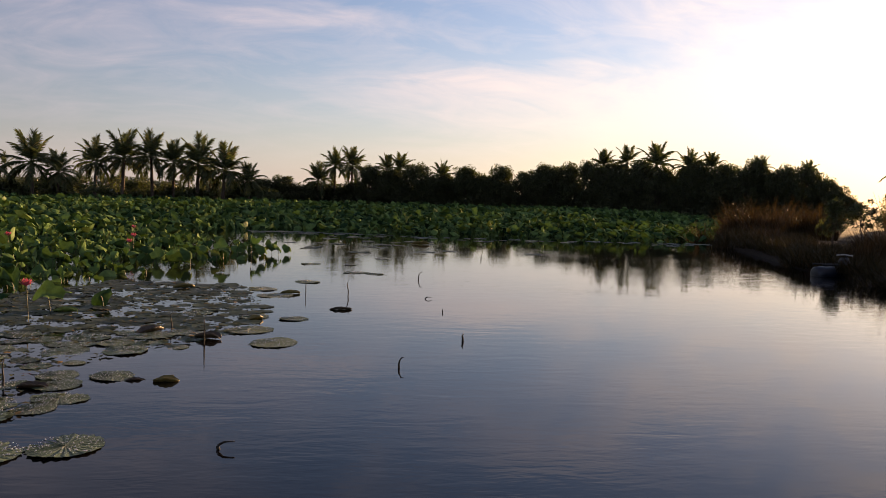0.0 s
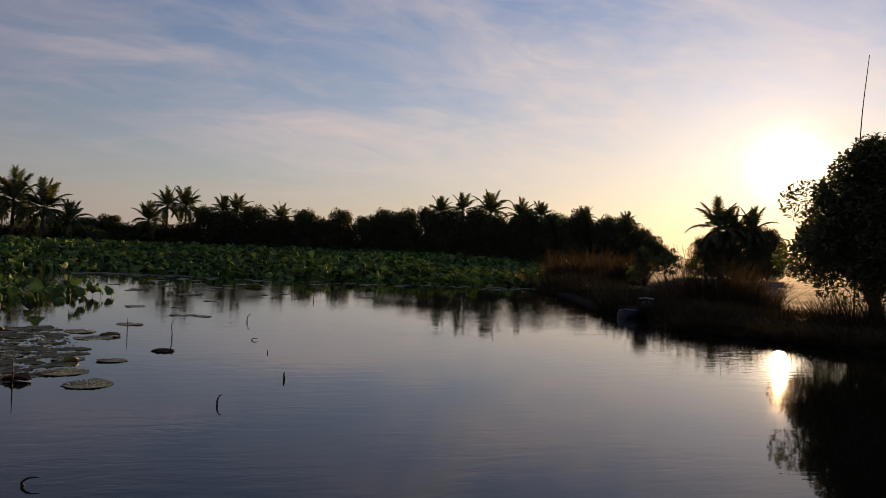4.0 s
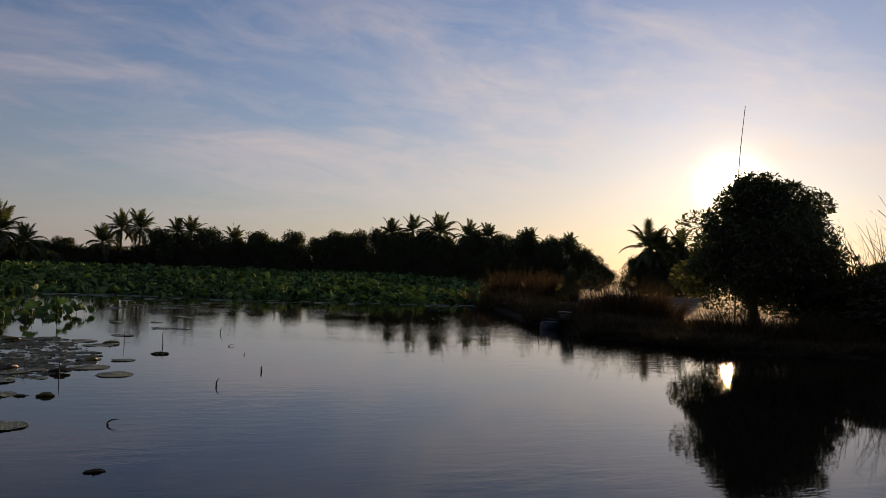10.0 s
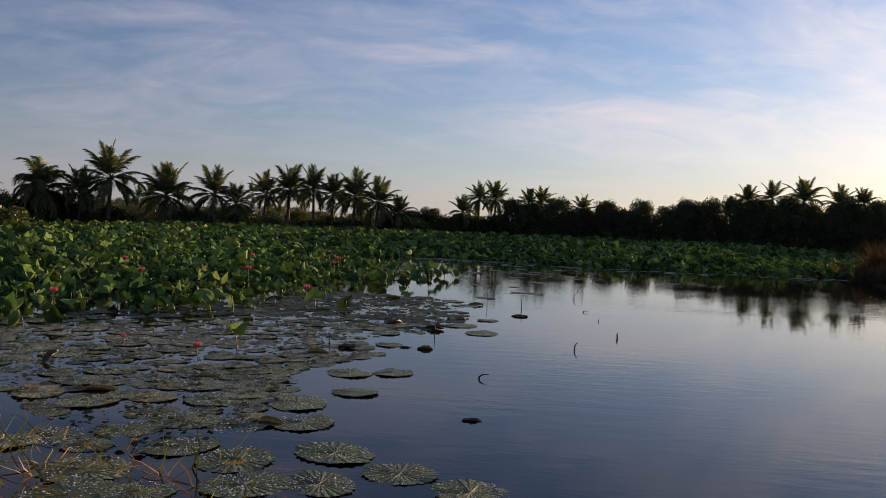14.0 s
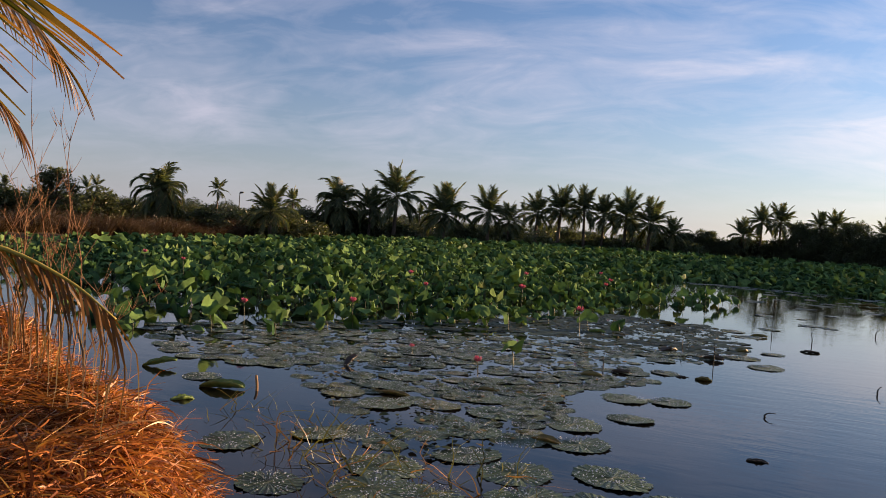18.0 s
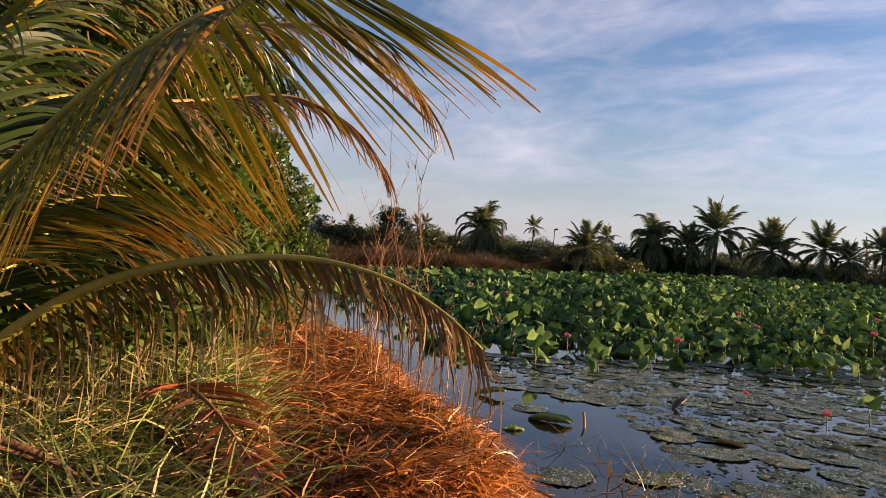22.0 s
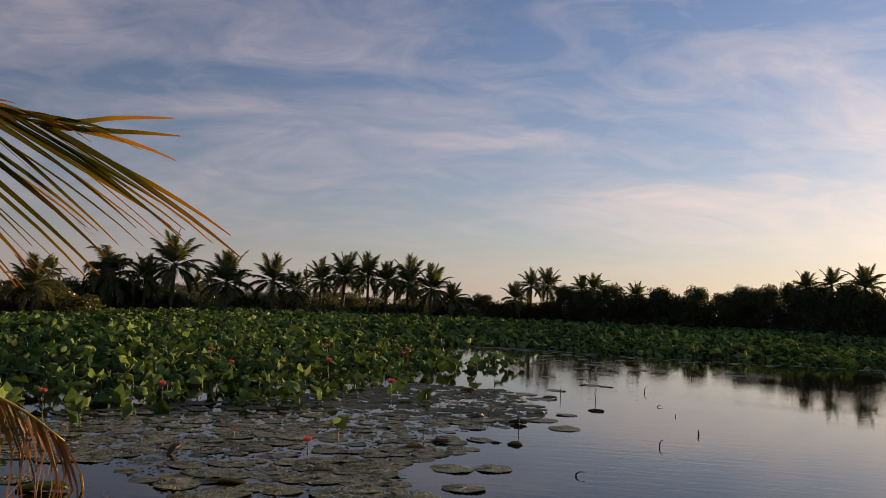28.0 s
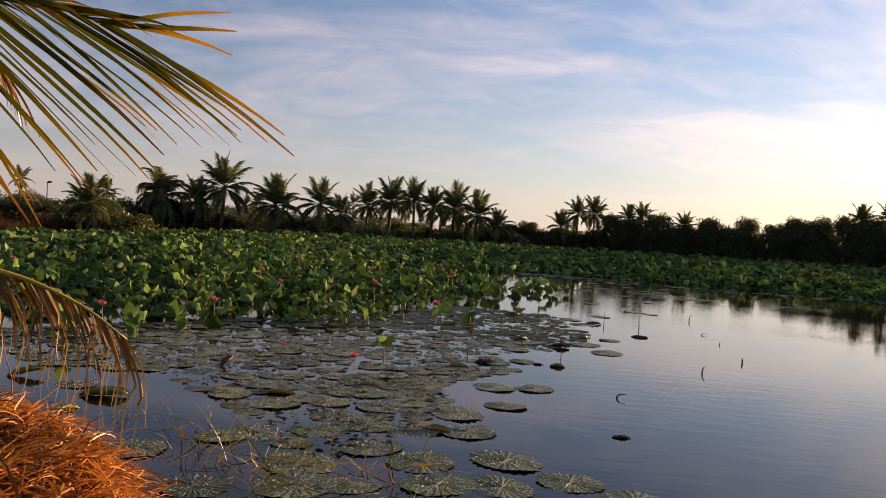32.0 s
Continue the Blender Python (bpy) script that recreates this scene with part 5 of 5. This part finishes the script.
def flower(x, y, z, size):
    """A pink lotus bloom of pointed petals on a stem."""
    ob = thing("lotus_flower", "pink lotus flower on a thin stem", "flower", "lotus flowers", at=(x, y, 0))
    petal = np.array([(0, 0, 0), (0.28, 0.5, 0.06), (0.2, 0.85, 0.0), (0, 1.08, 0.04), (-0.2, 0.85, 0.0), (-0.28, 0.5, 0.06), (0, 0.55, -0.1)])
    pf = np.array([(0, 1, 6), (1, 2, 6), (2, 3, 6), (3, 4, 6), (4, 5, 6), (5, 0, 6)])
    for k in range(12):
        m = turns(np.array([k * 2.4]), np.array([0.5 + 0.7 * (k / 12)]), np.array([0.0]), np.array([size]))
        child("petal", fast_mesh("petal", petal @ m[0].T + (0, 0, z), pf, M_PETAL), ob)
    child("stem", fast_mesh("flower_stem", *tube(spline([(0.03, 0.0, -0.2), (0.0, 0.02, z * 0.5), (0, 0, z)], 5), 0.005, 5), M_STEM), ob)


for x, y, z, s in ((-7.17, 8.93, .42, .09), (-6.38, 10.54, .42, .10), (-8.46, 16.64, .55, .10), (-5.47, 15.89, .5, .12), (-3.46, 12.94, .42, .11), (-4.96, 21.86, .5, .11), (-14.56, 14.53, .6, .1),
                                  (-6.87, 14.13, .5, .09), (-12.27, 13.32, .6, .08), (-3.38, 8.25, .17, .085), (-4.6, 9.05, .1, .06), (-6.2, 26.0, .5, .11), (-5.15, 22.19, .35, .11), (-6.6, 19.5, .6, .1)):
    flower(x, y, z, s * 0.85)


M_OLD = solid_material("old_leaf", (0.10, 0.085, 0.02), (0.26, 0.20, 0.05), 9, 0.5, 0.5)
M_ROT = solid_material("rotten_leaf", (0.02, 0.015, 0.01), (0.09, 0.06, 0.03), 9, 0.4, 0.6)
M_FRESH = solid_material("fresh_leaf", (0.10, 0.17, 0.035), (0.22, 0.30, 0.07), 7, 0.45, 0.3)


def curled_leaf(x, y, length, width, yaw, lift, mat, label, seed):
    """A leaf rolled up along its length, lying on the water."""
    r = np.random.default_rng(seed)
    n, k = 12, 7
    v = []
    for i in range(n):
        u = i / (n - 1)
        w = width * math.sin(math.pi * (0.06 + 0.88 * u)) ** 0.6 * r.uniform(0.9, 1.1)
        for j in range(k):
            a = (j / (k - 1) - 0.5) * 3.0
            v.append(((u - 0.5) * length, w * math.sin(a) * 0.5, lift * u * length + w * (0.5 - 0.45 * math.cos(a)) + r.normal(0, 0.004)))
    f = [(i * k + j, (i + 1) * k + j, (i + 1) * k + j + 1, i * k + j + 1) for i in range(n - 1) for j in range(k - 1)]
    ob = whole("curled_leaf", fast_mesh("curled_leaf", v, f, mat, smooth=True), label, "leaf", "curled leaves on the water", m=pose(x, y, -0.005, 0, 0, yaw))
    thick = ob.modifiers.new("thickness", "SOLIDIFY")
    thick.thickness = 0.004


for i, (x, y, l, w, yaw, lift, kind) in enumerate(((-5.0, 5.9, .42, .16, 20, .05, 1), (-1.88, 6.02, .26, .10, -10, 0, 0), (-3.67, 6.76, .38, .09, 5, 0, 0), (-2.35, 9.32, .28, .12, 30, .02, 0), (-2.1, 9.84, .24, .1, -5, .02, 2),
                                                   (-6.17, 6.32, .34, .12, 35, .2, 1), (-1.41, 10.13, .16, .05, 20, 0, 2), (-1.15, 10.1, .2, .1, 5, 0, 0), (0.04, 14.4, .3, .08, 10, .03, 2), (-0.35, 6.51, .16, .05, 8, 0, 2),
                                                   (-4.95, 5.32, .2, .08, 60, 0, 1), (-0.83, 16.07, .3, .12, 0, .04, 0), (-2.59, 16.63, .34, .14, 30, .03, 0), (-1.93, 12.39, .32, .14, 50, .05, 2), (-1.24, 12.08, .3, .14, -20, .05, 2),
                                                   (-3.36, 13.78, .3, .12, 10, .05, 1), (1.82, 29.7, .6, .25, 0, .05, 0), (-0.95, 13.4, .2, .1, 40, .1, 0), (-4.8, 7.9, .2, .09, 80, .5, 2), (-3.0, 7.6, .26, .08, 15, 0, 0))):
    curled_leaf(x, y, l, w, yaw, lift, (M_OLD, M_FRESH, M_ROT)[kind], ("yellowed", "green", "dark rotten")[kind] + " curled leaf lying on the pond water", 500 + i)


def standing_leaf(x, y, z, s, yaw, tilt, form):
    plant = thing("lotus_plant", "single bright green lotus leaf standing over the water", "lotus", "lotus plants at the water's edge", at=(x, y, 0))
    v, f = LEAVES[form]
    m = turns(np.array([radians(yaw)]), np.array([radians(tilt)]), np.array([0.3]), np.array([s]))
    child("leaf", fast_mesh("lotus_leaf", v @ m[0].T + (0, 0, z), f, M_LOTUS_ONE, smooth=True), plant)
    child("stem", fast_mesh("lotus_stem", *tube(spline([(0.05, 0, -0.2), (0.02, 0.02, z * 0.5), (0, 0, z)], 5), 0.006, 5), M_STEM), plant)


for x, y, z, s, yaw, tilt, form in ((-3.35, 9.3, .2, .19, 150, 40, 7), (-1.82, 24.2, .2, .2, 20, 60, 1), (-6.5, 10.0, .16, .15, 100, 70, 3), (-2.2, 22.5, .3, .25, 30, 55, 1), (-2.6, 23.2, .35, .26, 60, 60, 4), (-3.0, 21.8, .3, .25, 10, 50, 0),
                                    (-2.0, 23.6, .25, .22, 90, 60, 2), (-3.4, 20.4, .3, .24, 40, 65, 1), (-3.5, 13.6, .25, .22, 50, 60, 6), (-3.1, 14.3, .15, .2, 20, 70, 3), (-4.6, 12.6, .3, .24, 80, 60, 1), (-7.4, 8.5, .3, .24, 60, 55, 4), (-6.7, 9.0, .2, .22, 110, 60, 1)):
    standing_leaf(x, y, z, s * 0.8, yaw, tilt * 0.8, form)

# a broken twig and a wisp of grass in the shallows
whole("broken_twig", fast_mesh("broken_twig", *tube(spline([(-4.66, 5.98, -0.04), (-4.74, 6.08, 0.05), (-4.80, 6.14, 0.11)], 6), 0.013, 6), M_RACHIS_DRY), "broken brown twig poking out of the water", "twig")


M_WISP = leaf_material("water_grass", (0.07, 0.06, 0.02), (0.22, 0.20, 0.06), (0.40, 0.20, 0.09), 0.15, 0.1, 0.5, scale=3.0, share=0.7)


def wisp(x, y, n, h, spread, seed):
    r = np.random.default_rng(seed)
    a, q = r.uniform(0, 6.28, n), spread * np.sqrt(r.uniform(0, 1, n))
    v, f, uv = blades(x + q * np.cos(a), y + q * np.sin(a), np.full(n, -0.03), h, 0.95, 0.12, 0.009, r, 5, 0.4, None, 0.5)
    whole("water_grass", fast_mesh("water_grass", v, f, M_WISP), "thin straggling grass growing out of the shallows", "grass", "grass in the shallows")


for i, (x, y, n, h, s) in enumerate(((-2.85, 4.5, 45, .42, .28), (-3.5, 5.1, 40, .32, .35), (-3.3, 4.6, 30, .35, .3), (-4.2, 5.2, 30, .3, .35), (-2.6, 4.0, 20, .35, .3), (-2.32, 4.75, 26, .36, .25), (-2.0, 4.35, 30, .34, .28), (-1.78, 4.85, 26, .36, .25), (-1.5, 4.3, 18, .3, .22))):
    wisp(x, y, n, h, s, 600 + i)


# ---- beyond the far bank ----
def lamp_post(x, y, h):
    ob = thing("lamp_post", "thin grey lamp post beyond the lotus field", "lamp post", at=(x, y, 0.3))
    child("pole", fast_mesh("lamp_pole", *tube([(0, 0, -0.2), (0, 0, h * 0.5), (0, 0, h)], [0.07, 0.06, 0.04], 8), M_DEAD), ob)
    child("lamp_head", fast_mesh("lamp_head", *tube([(-0.05, 0, h), (0.15, 0, h + 0.1), (0.5, 0, h + 0.12)], [0.06, 0.12, 0.09], 8), M_DEAD), ob)


lamp_post(-59.5, 74.05, 3.9)


def box(x0, x1, y0, y1, z0, z1):
    v = [(x, y, z) for z in (z0, z1) for x, y in ((x0, y0), (x1, y0), (x1, y1), (x0, y1))]
    return np.array(v, float), np.array([(3, 2, 1, 0), (4, 5, 6, 7), (0, 1, 5, 4), (1, 2, 6, 5), (2, 3, 7, 6), (3, 0, 4, 7)])


def shed():
    ob = thing("shed", "small pale farm shed with a low roof among far trees", "shed", at=SHED, turn=50)
    pale = solid_material("limewash", (0.45, 0.42, 0.38), (0.62, 0.58, 0.52), 3, 0.9, 0.2)
    roof = solid_material("roof_sheet", (0.16, 0.12, 0.10), (0.30, 0.24, 0.20), 2, 0.7, 0.3)
    child("wall", fast_mesh("shed_wall", *box(-2.2, 2.2, -1.5, 1.5, -0.3, 1.9), pale), ob)
    v = np.array([(-2.6, -1.9, 1.85), (2.6, -1.9, 1.85), (2.6, 0, 2.7), (-2.6, 0, 2.7), (-2.6, 1.9, 1.85), (2.6, 1.9, 1.85), (-2.6, -1.9, 1.93), (2.6, -1.9, 1.93), (2.6, 0, 2.78), (-2.6, 0, 2.78), (-2.6, 1.9, 1.93), (2.6, 1.9, 1.93)])
    f = [(3, 2, 1, 0), (4, 5, 2, 3), (6, 7, 8, 9), (9, 8, 11, 10), (0, 1, 7, 6), (5, 4, 10, 11), (1, 2, 8, 7), (2, 5, 11, 8), (3, 0, 6, 9), (4, 3, 9, 10)]
    child("roof", fast_mesh("shed_roof", v, f, roof), ob, "weathered metal roof")
    child("door", fast_mesh("shed_door", *box(0.4, 1.3, -1.56, -1.49, -0.2, 1.65), roof), ob)


SHED = (-82.2, 57.0, 0.3)
shed()
